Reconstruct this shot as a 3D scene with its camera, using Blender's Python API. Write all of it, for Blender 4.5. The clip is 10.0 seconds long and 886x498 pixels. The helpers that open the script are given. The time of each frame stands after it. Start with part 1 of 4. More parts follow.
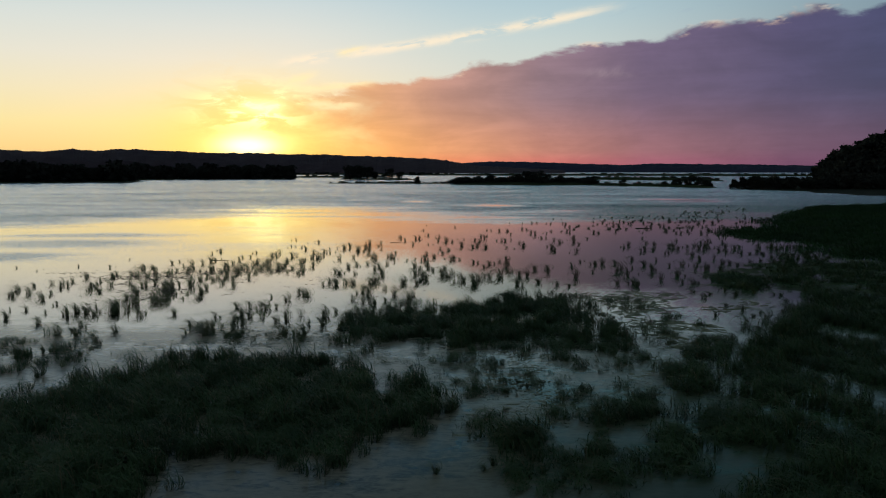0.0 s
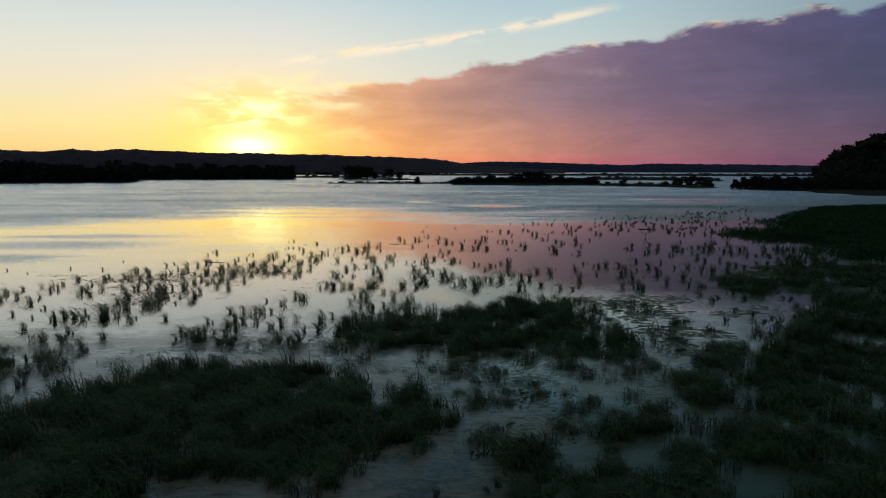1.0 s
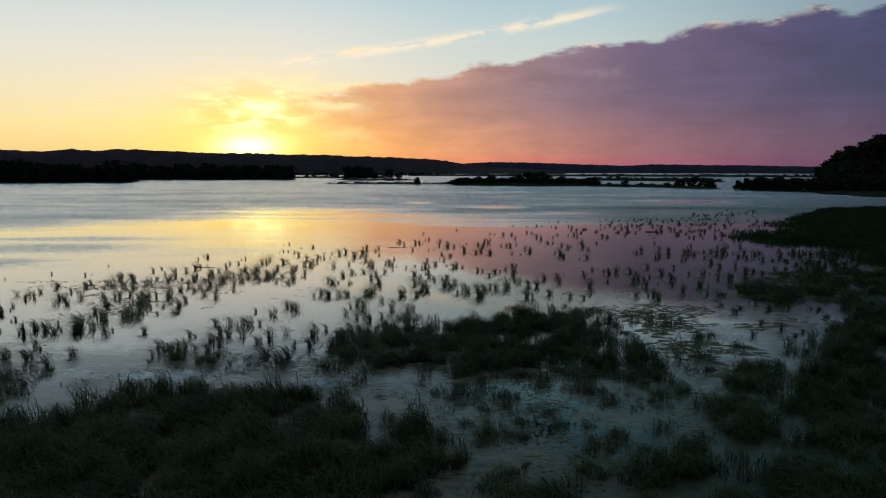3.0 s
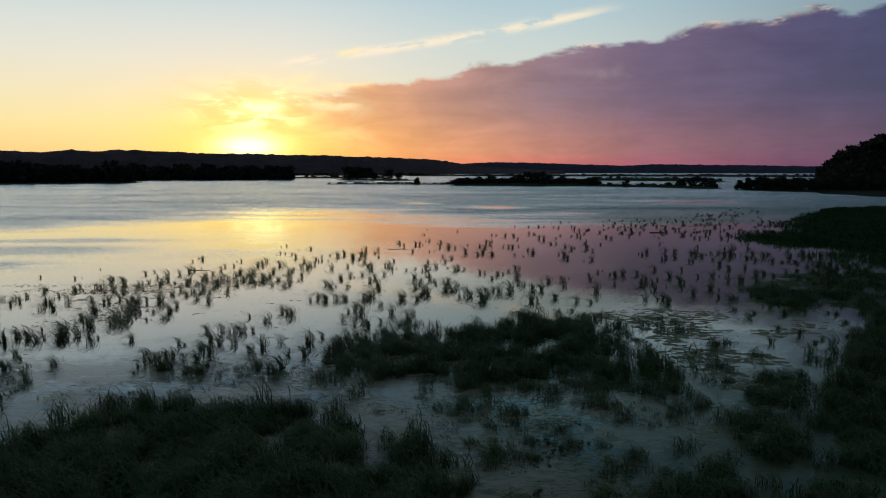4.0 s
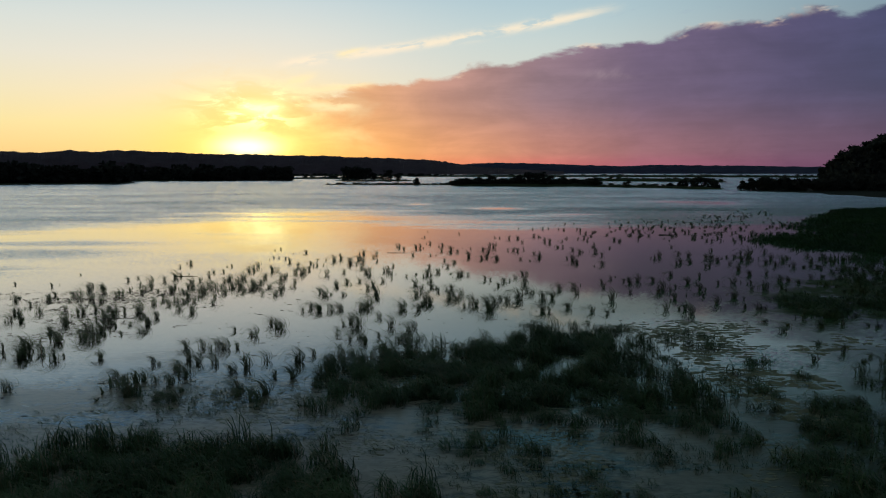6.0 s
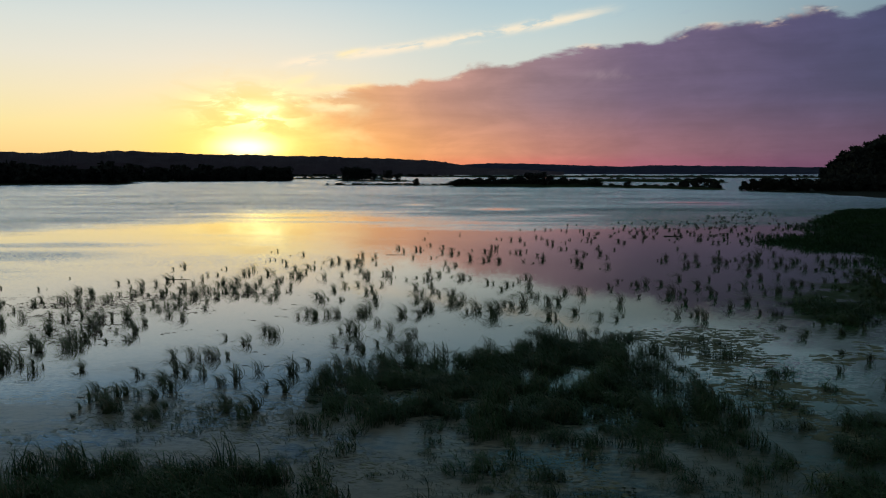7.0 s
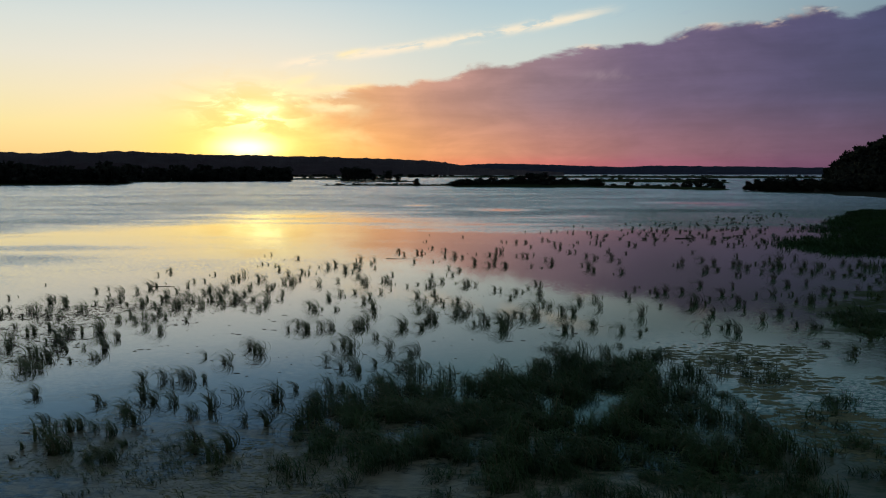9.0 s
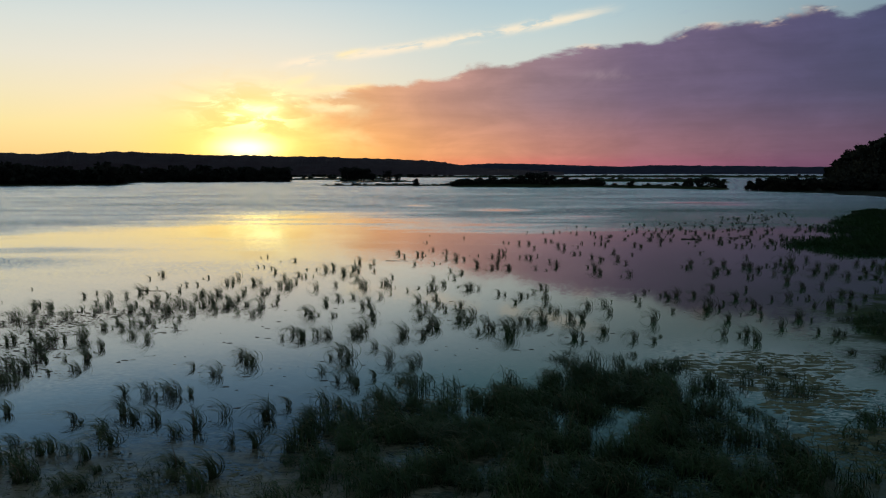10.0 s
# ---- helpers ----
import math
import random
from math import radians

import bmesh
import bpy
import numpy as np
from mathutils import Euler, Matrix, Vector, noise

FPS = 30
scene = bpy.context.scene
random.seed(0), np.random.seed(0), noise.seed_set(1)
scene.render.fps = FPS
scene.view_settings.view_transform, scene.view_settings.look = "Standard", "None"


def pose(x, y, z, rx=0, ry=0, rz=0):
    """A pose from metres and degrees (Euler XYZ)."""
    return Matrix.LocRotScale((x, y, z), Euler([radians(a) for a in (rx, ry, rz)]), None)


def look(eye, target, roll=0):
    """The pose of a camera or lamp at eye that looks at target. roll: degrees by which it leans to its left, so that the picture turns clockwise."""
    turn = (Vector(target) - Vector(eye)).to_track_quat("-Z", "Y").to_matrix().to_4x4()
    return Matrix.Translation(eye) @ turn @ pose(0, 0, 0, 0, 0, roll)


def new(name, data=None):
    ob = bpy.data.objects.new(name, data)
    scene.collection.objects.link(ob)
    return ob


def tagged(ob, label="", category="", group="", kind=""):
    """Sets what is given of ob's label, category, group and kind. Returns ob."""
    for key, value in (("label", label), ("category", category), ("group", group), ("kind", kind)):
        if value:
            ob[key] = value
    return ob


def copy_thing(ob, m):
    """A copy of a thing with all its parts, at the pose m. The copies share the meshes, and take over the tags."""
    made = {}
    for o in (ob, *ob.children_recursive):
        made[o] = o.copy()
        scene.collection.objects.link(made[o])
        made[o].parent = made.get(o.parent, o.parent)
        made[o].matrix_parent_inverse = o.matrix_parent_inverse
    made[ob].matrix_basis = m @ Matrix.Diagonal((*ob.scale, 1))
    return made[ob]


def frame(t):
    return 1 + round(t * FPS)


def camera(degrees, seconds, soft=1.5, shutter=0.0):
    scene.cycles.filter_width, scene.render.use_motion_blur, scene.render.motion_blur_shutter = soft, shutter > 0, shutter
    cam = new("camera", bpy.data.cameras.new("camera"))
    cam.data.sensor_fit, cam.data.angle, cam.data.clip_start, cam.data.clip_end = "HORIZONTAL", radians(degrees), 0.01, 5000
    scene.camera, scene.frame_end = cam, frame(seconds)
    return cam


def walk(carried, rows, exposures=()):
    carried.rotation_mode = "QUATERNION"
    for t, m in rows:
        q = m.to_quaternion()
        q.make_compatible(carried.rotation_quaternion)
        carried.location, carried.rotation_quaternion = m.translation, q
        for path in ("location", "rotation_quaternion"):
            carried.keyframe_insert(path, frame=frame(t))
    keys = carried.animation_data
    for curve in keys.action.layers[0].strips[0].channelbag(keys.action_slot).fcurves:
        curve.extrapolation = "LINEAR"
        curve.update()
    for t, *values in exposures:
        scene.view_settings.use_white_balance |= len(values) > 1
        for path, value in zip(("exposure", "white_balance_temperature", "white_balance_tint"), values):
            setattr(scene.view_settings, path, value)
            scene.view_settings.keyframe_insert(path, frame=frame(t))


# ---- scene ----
cam = camera(65.5, 10.0, soft=1.1)
PATH = [
    (0, (1.33, -1.402, 8.364), (1.255, 0.583, 8.139), 0.0),
    (0.5, (1.304, -0.783, 8.372), (1.229, 1.203, 8.147), 0.0),
    (1, (1.263, -0.08, 8.378), (1.188, 1.906, 8.153), 0.0),
    (1.5, (1.199, 0.682, 8.382), (1.124, 2.668, 8.156), 0.0),
    (2, (1.142, 1.461, 8.384), (1.068, 3.446, 8.159), 0.0),
    (2.5, (1.054, 2.237, 8.386), (0.98, 4.223, 8.162), 0.1),
    (4, (0.812, 4.759, 8.345), (0.738, 6.745, 8.122), 0.0),
    (4.5, (0.708, 5.638, 8.317), (0.635, 7.625, 8.095), 0.0),
    (5, (0.603, 6.534, 8.303), (0.531, 8.521, 8.08), 0.0),
    (5.5, (0.503, 7.417, 8.28), (0.431, 9.403, 8.058), 0.0),
    (7, (0.238, 10.064, 8.216), (0.167, 12.05, 7.996), -0.0),
    (7.5, (0.132, 10.991, 8.171), (0.061, 12.977, 7.952), -0.0),
    (8, (0.036, 11.94, 8.153), (-0.036, 13.927, 7.933), -0.1),
    (8.5, (-0.069, 12.849, 8.134), (-0.14, 14.836, 7.916), -0.0),
    (9, (-0.153, 13.78, 8.106), (-0.224, 15.767, 7.887), -0.0),
    (9.5, (-0.279, 14.724, 8.092), (-0.35, 16.711, 7.873), -0.0),
    (10, (-0.366, 15.647, 8.063), (-0.436, 17.633, 7.844), -0.1),
]
walk(cam, [(t, look(e, g, r)) for t, e, g, r in PATH])

# ---- world, sun ----
HEAD = 2.16                      # the walk heads this many degrees west of north
SUN_AZ, SUN_EL = -15.7, 0.7      # degrees from the heading, and above the horizon


def srgb(r, g, b):
    """A colour from 0..255 display values."""
    return tuple(((c / 255 + 0.055) / 1.055) ** 2.4 if c > 10 else c / 255 / 12.92 for c in (r, g, b)) + (1.0,)


class Nodes:
    """Short hand for building node trees."""

    def __init__(self, tree):
        self.tree = tree
        tree.nodes.clear()

    def add(self, kind, **values):
        node = self.tree.nodes.new(kind)
        for key, value in values.items():
            setattr(node, key, value)
        return node

    def put(self, socket, value):
        if isinstance(value, bpy.types.NodeSocket):
            self.tree.links.new(value, socket)
        else:
            socket.default_value = value

    def math(self, op, a, b=0.0, c=0.0, clamp=False):
        node = self.add("ShaderNodeMath", operation=op, use_clamp=clamp)
        for socket, value in zip(node.inputs, (a, b, c)):
            self.put(socket, value)
        return node.outputs[0]

    def span(self, value, a, b, lo=0.0, hi=1.0, smooth=True):
        node = self.add("ShaderNodeMapRange", interpolation_type="SMOOTHSTEP" if smooth else "LINEAR")
        for socket, v in zip(node.inputs[:5], (value, a, b, lo, hi)):
            self.put(socket, v)
        return node.outputs[0]

    def ramp(self, value, stops, ease="LINEAR"):
        node = self.add("ShaderNodeValToRGB")
        node.color_ramp.interpolation = ease
        els = node.color_ramp.elements
        while len(els) < len(stops):
            els.new(0.5)
        for el, (p, c) in zip(els, stops):
            el.position, el.color = p, c
        self.put(node.inputs[0], value)
        return node.outputs[0]

    def mix(self, f, a, b, kind="MIX"):
        node = self.add("ShaderNodeMix", data_type="RGBA", blend_type=kind)
        node.clamp_factor = True
        self.put(node.inputs[0], f)
        self.put(node.inputs[6], a)
        self.put(node.inputs[7], b)
        return node.outputs[2]

    def noise(self, vector, scale, detail=4.0, rough=0.55, distort=0.0):
        node = self.add("ShaderNodeTexNoise")
        self.put(node.inputs["Vector"], vector)
        node.inputs["Scale"].default_value = scale
        node.inputs["Detail"].default_value = detail
        node.inputs["Roughness"].default_value = rough
        node.inputs["Distortion"].default_value = distort
        return node.outputs[0]

    def vec(self, x, y, z):
        node = self.add("ShaderNodeCombineXYZ")
        for socket, v in zip(node.inputs, (x, y, z)):
            self.put(socket, v)
        return node.outputs[0]

    def bell(self, az, el, a0, e0, wa, we):
        """1 at (a0, e0), falling off like a bell."""
        da = self.math("DIVIDE", self.math("SUBTRACT", az, a0), wa)
        de = self.math("DIVIDE", self.math("SUBTRACT", el, e0), we)
        s = self.math("ADD", self.math("MULTIPLY", da, da), self.math("MULTIPLY", de, de))
        return self.math("EXPONENT", self.math("MULTIPLY", s, -1.0))


def build_sky():
    world = bpy.data.worlds.new("dusk_sky")
    scene.world = world
    world.use_nodes = True
    n = Nodes(world.node_tree)
    way = n.add("ShaderNodeTexCoord").outputs["Generated"]
    sep = n.add("ShaderNodeSeparateXYZ")
    n.put(sep.inputs[0], way)
    x, y, z = sep.outputs
    az = n.math("ADD", n.math("MULTIPLY", n.math("ARCTAN2", x, y), 57.29578), HEAD)
    flat = n.math("SQRT", n.math("ADD", n.math("MULTIPLY", x, x), n.math("MULTIPLY", y, y)))
    el = n.math("MAXIMUM", n.math("MULTIPLY", n.math("ARCTAN2", z, flat), 57.29578), 0.0)
    # clear sky, towards the sun and away from it
    up = n.math("DIVIDE", el, 60.0, clamp=True)
    west = n.ramp(up, [(0.0, srgb(232, 184, 126)), (0.03, srgb(241, 213, 146)), (0.06, srgb(241, 226, 165)), (0.10, srgb(236, 227, 192)),
                       (0.14, srgb(227, 226, 211)), (0.18, srgb(214, 222, 217)), (0.22, srgb(196, 214, 218)),
                       (0.27, srgb(126, 170, 198)), (0.34, srgb(80, 130, 170)), (0.45, srgb(46, 74, 100)), (0.56, srgb(66, 84, 102)), (0.75, srgb(84, 95, 106)), (1.0, srgb(84, 95, 106))])
    east = n.ramp(up, [(0.0, srgb(78, 84, 104)), (0.2, srgb(78, 90, 114)), (0.5, srgb(60, 74, 94)), (0.75, srgb(84, 95, 106)), (1.0, srgb(84, 95, 106))])
    north = n.ramp(up, [(0.0, srgb(190, 160, 150)), (0.12, srgb(212, 216, 206)), (0.17, srgb(198, 212, 210)), (0.20, srgb(184, 206, 211)),
                        (0.235, srgb(168, 197, 209)), (0.29, srgb(106, 160, 176)), (0.36, srgb(70, 122, 144)), (0.45, srgb(44, 78, 98)), (0.56, srgb(66, 84, 102)), (0.75, srgb(84, 95, 106)), (1.0, srgb(84, 95, 106))])
    sky = n.mix(n.span(az, -14, 8), west, north)
    dim = n.ramp(up, [(0.0, srgb(120, 100, 120)), (0.22, srgb(104, 138, 156)), (0.29, srgb(52, 86, 104)), (0.5, srgb(32, 54, 76)), (0.6, srgb(62, 78, 94)), (0.75, srgb(84, 95, 106)), (1.0, srgb(84, 95, 106))])
    sky = n.mix(n.span(az, 6, 42), sky, dim)
    turn = n.math("ABSOLUTE", n.math("SUBTRACT", az, SUN_AZ))
    sky = n.mix(n.span(turn, 50, 130), sky, east)
    # the yellow round the sun
    sky = n.mix(n.math("MULTIPLY", n.bell(az, el, SUN_AZ + 0.5, 1.5, 7.6, 4.2), 0.92), sky, (1.02, 0.80, 0.17, 1))
    sky = n.mix(n.math("MULTIPLY", n.bell(az, el, SUN_AZ + 1, 4.2, 4.0, 2.2), 0.6), sky, (1.05, 0.90, 0.30, 1))
    # small clouds over the sun
    p = n.vec(n.math("MULTIPLY", az, 0.35), n.math("MULTIPLY", el, 1.1), 3.0)
    puff = n.noise(p, 1.0, 5, 0.6, 0.6)
    near = n.bell(az, el, -15.8, 4.6, 4.6, 2.4)
    sky = n.mix(n.math("MULTIPLY", n.math("MULTIPLY", n.span(puff, 0.50, 0.60), near), 0.55), sky, (0.93, 0.64, 0.22, 1))
    sky = n.mix(n.math("MULTIPLY", n.span(puff, 0.52, 0.40), n.bell(az, el, -15.0, 4.8, 3.2, 1.4)), sky, (1.7, 1.6, 0.75, 1))
    sky = n.mix(n.math("MULTIPLY", n.bell(az, el, -14.4, 5.0, 1.5, 0.5), 0.8), sky, (1.6, 1.5, 0.7, 1))
    # the thin streak of cloud
    line = n.math("ADD", n.math("MULTIPLY", az, 0.155), 10.5)
    p = n.vec(n.math("MULTIPLY", az, 0.30), n.math("MULTIPLY", n.math("SUBTRACT", el, n.math("MULTIPLY", az, 0.16)), 1.2), 0.0)
    wisp = n.noise(p, 1.0, 5, 0.62, 0.4)
    off = n.math("DIVIDE", n.math("ADD", n.math("SUBTRACT", el, line), n.math("MULTIPLY", n.math("SUBTRACT", wisp, 0.5), 0.7)), 0.34)
    band = n.math("EXPONENT", n.math("MULTIPLY", n.math("MULTIPLY", off, off), -1.0))
    band = n.math("MULTIPLY", n.math("MULTIPLY", band, n.span(az, -14, -11)), n.span(az, 15, 10))
    band = n.math("MULTIPLY", band, n.span(wisp, 0.38, 0.55))
    sky = n.mix(n.math("MULTIPLY", band, 0.85), sky, srgb(252, 236, 208))
    # a few grey shreds high up
    shred = n.math("MULTIPLY", n.span(n.noise(p, 0.9, 5, 0.6), 0.56, 0.70), n.math("MULTIPLY", n.span(el, 11.0, 13.5), n.span(az, 8, 20)))
    sky = n.mix(n.math("MULTIPLY", shred, 0.6), sky, srgb(150, 165, 190))
    # the cloud bank
    p = n.vec(n.math("MULTIPLY", az, 0.22), n.math("MULTIPLY", el, 0.55), 7.0)
    lump = n.noise(p, 1.0, 6, 0.58, 0.2)
    edge = n.ramp(n.math("DIVIDE", n.math("ADD", az, 20.0), 80.0, clamp=True),
                  [(0.0, (0.23, 0.23, 0.23, 1)), (0.10, (0.295, 0.295, 0.295, 1)), (0.175, (0.345, 0.345, 0.345, 1)), (0.24, (0.385, 0.385, 0.385, 1)),
                   (0.295, (0.430, 0.430, 0.430, 1)), (0.41, (0.498, 0.498, 0.498, 1)), (0.525, (0.555, 0.555, 0.555, 1)),
                   (0.59, (0.575, 0.575, 0.575, 1)), (0.62, (0.558, 0.558, 0.558, 1)), (0.66, (0.572, 0.572, 0.572, 1)), (1.0, (0.80, 0.80, 0.80, 1))], "EASE")
    depth = n.math("SUBTRACT", n.math("ADD", n.math("MULTIPLY", edge, 20.0), n.math("MULTIPLY", n.math("SUBTRACT", lump, 0.5), 2.6)), el)
    inside = n.math("MULTIPLY", n.span(depth, -0.12, 0.45), n.span(n.math("ADD", az, n.math("MULTIPLY", n.math("SUBTRACT", lump, 0.5), 14.0)), -14.5, -5.0))
    along = n.math("DIVIDE", n.math("ADD", az, 16.0), 50.0, clamp=True)
    pink = n.ramp(along, [(0.0, srgb(255, 196, 76)), (0.16, srgb(248, 176, 96)), (0.32, srgb(236, 146, 108)), (0.48, srgb(206, 118, 114)),
                          (0.64, srgb(158, 96, 116)), (0.85, srgb(112, 78, 106)), (1.0, srgb(88, 66, 96))])
    low = n.ramp(along, [(0.0, srgb(252, 204, 104)), (0.16, srgb(244, 184, 108)), (0.32, srgb(222, 158, 116)), (0.48, srgb(188, 130, 118)),
                         (0.64, srgb(150, 106, 118)), (0.85, srgb(110, 84, 110)), (1.0, srgb(88, 70, 100))])
    low = n.mix(n.span(el, 0.5, 1.8), pink, low)
    high = n.ramp(along, [(0.0, srgb(238, 190, 110)), (0.16, srgb(222, 168, 122)), (0.32, srgb(182, 138, 128)), (0.48, srgb(138, 113, 128)),
                          (0.64, srgb(104, 88, 120)), (0.85, srgb(76, 71, 109)), (1.0, srgb(60, 66, 104))])
    bank = n.mix(n.span(el, 0.6, 6.5), low, high)
    streak = n.noise(n.vec(n.math("MULTIPLY", az, 0.10), n.math("MULTIPLY", el, 0.9), 1.0), 1.0, 5, 0.6)
    bank = n.mix(0.28, bank, n.mix(n.span(streak, 0.3, 0.7), (0.72, 0.70, 0.74, 1), (1.22, 1.2, 1.2, 1)), "MULTIPLY")
    fold = n.noise(n.vec(n.math("MULTIPLY", az, 0.16), n.math("MULTIPLY", el, 0.34), 12.0), 1.0, 5, 0.6, 0.5)
    bank = n.mix(0.45, bank, n.mix(n.span(fold, 0.32, 0.68), (0.78, 0.80, 0.84, 1), (1.22, 1.2, 1.18, 1)), "MULTIPLY")
    rim = n.math("MULTIPLY", n.span(depth, 0.65, 0.1), n.math("MAXIMUM", n.span(n.noise(p, 1.1, 4, 0.6), 0.52, 0.62), n.math("MULTIPLY", n.span(lump, 0.55, 0.42), n.span(az, -2.0, -7.0))))
    lit = n.math("MAXIMUM", n.bell(az, 0.0, 17.3, 0.0, 1.0, 1.0), n.math("MAXIMUM", n.bell(az, 0.0, 21.0, 0.0, 0.8, 1.0), n.bell(az, 0.0, 25.6, 0.0, 1.7, 1.0)))
    lit = n.math("MAXIMUM", lit, n.math("MAXIMUM", n.bell(az, 0.0, -1.0, 0.0, 0.9, 1.0), n.math("MULTIPLY", n.bell(az, 0.0, -8.5, 0.0, 3.0, 1.0), n.span(lump, 0.6, 0.45))))
    rim = n.math("MAXIMUM", rim, n.math("MULTIPLY", n.span(depth, 0.6, 0.05), n.math("MULTIPLY", lit, n.span(lump, 0.42, 0.54))))
    veil = n.math("MULTIPLY", n.bell(az, el, 14.2, 7.7, 2.2, 0.35), n.span(fold, 0.35, 0.6))
    bank = n.mix(n.math("MULTIPLY", veil, 0.5), bank, srgb(190, 170, 176))
    bank = n.mix(n.math("MULTIPLY", rim, 0.85), bank, srgb(246, 214, 186))
    sky = n.mix(inside, sky, bank)
    # torn shreds at its sunward end
    p = n.vec(n.math("MULTIPLY", az, 0.45), n.math("MULTIPLY", el, 1.3), 21.0)
    torn = n.noise(p, 1.0, 5, 0.62, 0.5)
    body = n.math("MULTIPLY", n.bell(az, el, -8.6, 5.7, 2.6, 0.8), n.span(torn, 0.42, 0.56))
    sky = n.mix(n.math("MULTIPLY", body, 0.6), sky, srgb(212, 164, 122))
    for height, slope, start, end in ((6.75, 0.11, -11.8, -5.0), (5.25, 0.02, -11.5, -6.2), (8.25, 0.32, -13.0, -9.6), (9.3, 0.2, -9.0, -5.6)):
        gap = n.math("SUBTRACT", el, n.math("ADD", n.math("MULTIPLY", n.math("ADD", az, 8.5), slope), height))
        gap = n.math("DIVIDE", n.math("ADD", gap, n.math("MULTIPLY", n.math("SUBTRACT", torn, 0.5), 0.9)), 0.26)
        shine = n.math("EXPONENT", n.math("MULTIPLY", n.math("MULTIPLY", gap, gap), -1.0))
        shine = n.math("MULTIPLY", shine, n.math("MULTIPLY", n.span(az, start, start + 1.2), n.span(az, end, end - 1.8)))
        sky = n.mix(n.math("MULTIPLY", shine, 0.75), sky, srgb(254, 236, 184))
    # the sun's white core
    core = n.bell(az, el, SUN_AZ + 0.1, 2.0, 2.2, 0.8)
    sky = n.mix(core, sky, (2.6, 2.3, 1.1, 1))
    # thin daylight haze of the air itself
    air = n.add("ShaderNodeTexSky", sky_type="NISHITA", sun_disc=False)
    air.sun_elevation, air.sun_rotation = radians(SUN_EL), radians(SUN_AZ - HEAD)
    back = n.add("ShaderNodeBackground")
    n.put(back.inputs[0], sky)
    haze = n.add("ShaderNodeBackground")
    n.put(haze.inputs[0], air.outputs[0])
    back.inputs[1].default_value, haze.inputs[1].default_value = 0.97, 0.02
    both = n.add("ShaderNodeAddShader")
    n.put(both.inputs[0], back.outputs[0])
    n.put(both.inputs[1], haze.outputs[0])
    n.put(n.add("ShaderNodeOutputWorld").inputs[0], both.outputs[0])


build_sky()
lamp = bpy.data.lights.new("sun", "SUN")
lamp.energy, lamp.angle, lamp.color = 0.3, radians(0.5), (1.0, 0.55, 0.22)
a = radians(SUN_AZ - HEAD)
sun = new("sun", lamp)
sun.matrix_world = look((0, 0, 60), (-math.sin(a) * 100, -math.cos(a) * 100, 60 - 100 * math.tan(radians(SUN_EL))))


# ---- materials ----
def material(name):
    m = bpy.data.materials.new(name)
    m.use_nodes = True
    n = Nodes(m.node_tree)
    shader = n.add("ShaderNodeBsdfPrincipled")
    n.put(n.add("ShaderNodeOutputMaterial").inputs[0], shader.outputs[0])
    return m, n, shader


def rough_stuff(name, dark, light, scale, rough=0.9, bump=0.4, size=1.0, island=0.0, dry=None):
    """A matt surface of two tones, mottled at two scales."""
    m, n, s = material(name)
    place = n.add("ShaderNodeNewGeometry")
    pos = place.outputs["Position"]
    big, fine = n.noise(pos, scale, 4), n.noise(pos, scale * 9, 3)
    f = n.math("ADD", n.math("MULTIPLY", big, 0.7), n.math("MULTIPLY", fine, 0.3))
    f = n.span(f, 0.3, 0.7)
    if island:
        f = n.math("ADD", n.math("MULTIPLY", f, 1 - island), n.math("MULTIPLY", place.outputs["Random Per Island"], island))
    colour = n.mix(f, dark, light)
    if dry:      # some blades have withered
        colour = n.mix(n.span(place.outputs["Random Per Island"], 0.90, 0.93), colour, dry)
    n.put(s.inputs["Base Color"], colour)
    s.inputs["Roughness"].default_value = rough
    s.inputs["Specular IOR Level"].default_value = 0.06
    if not bump:
        s.inputs["Specular IOR Level"].default_value = 0.15
    if bump:
        b = n.add("ShaderNodeBump")
        b.inputs["Strength"].default_value, b.inputs["Distance"].default_value = bump, size
        n.put(b.inputs["Height"], fine)
        n.put(s.inputs["Normal"], b.outputs[0])
    return m


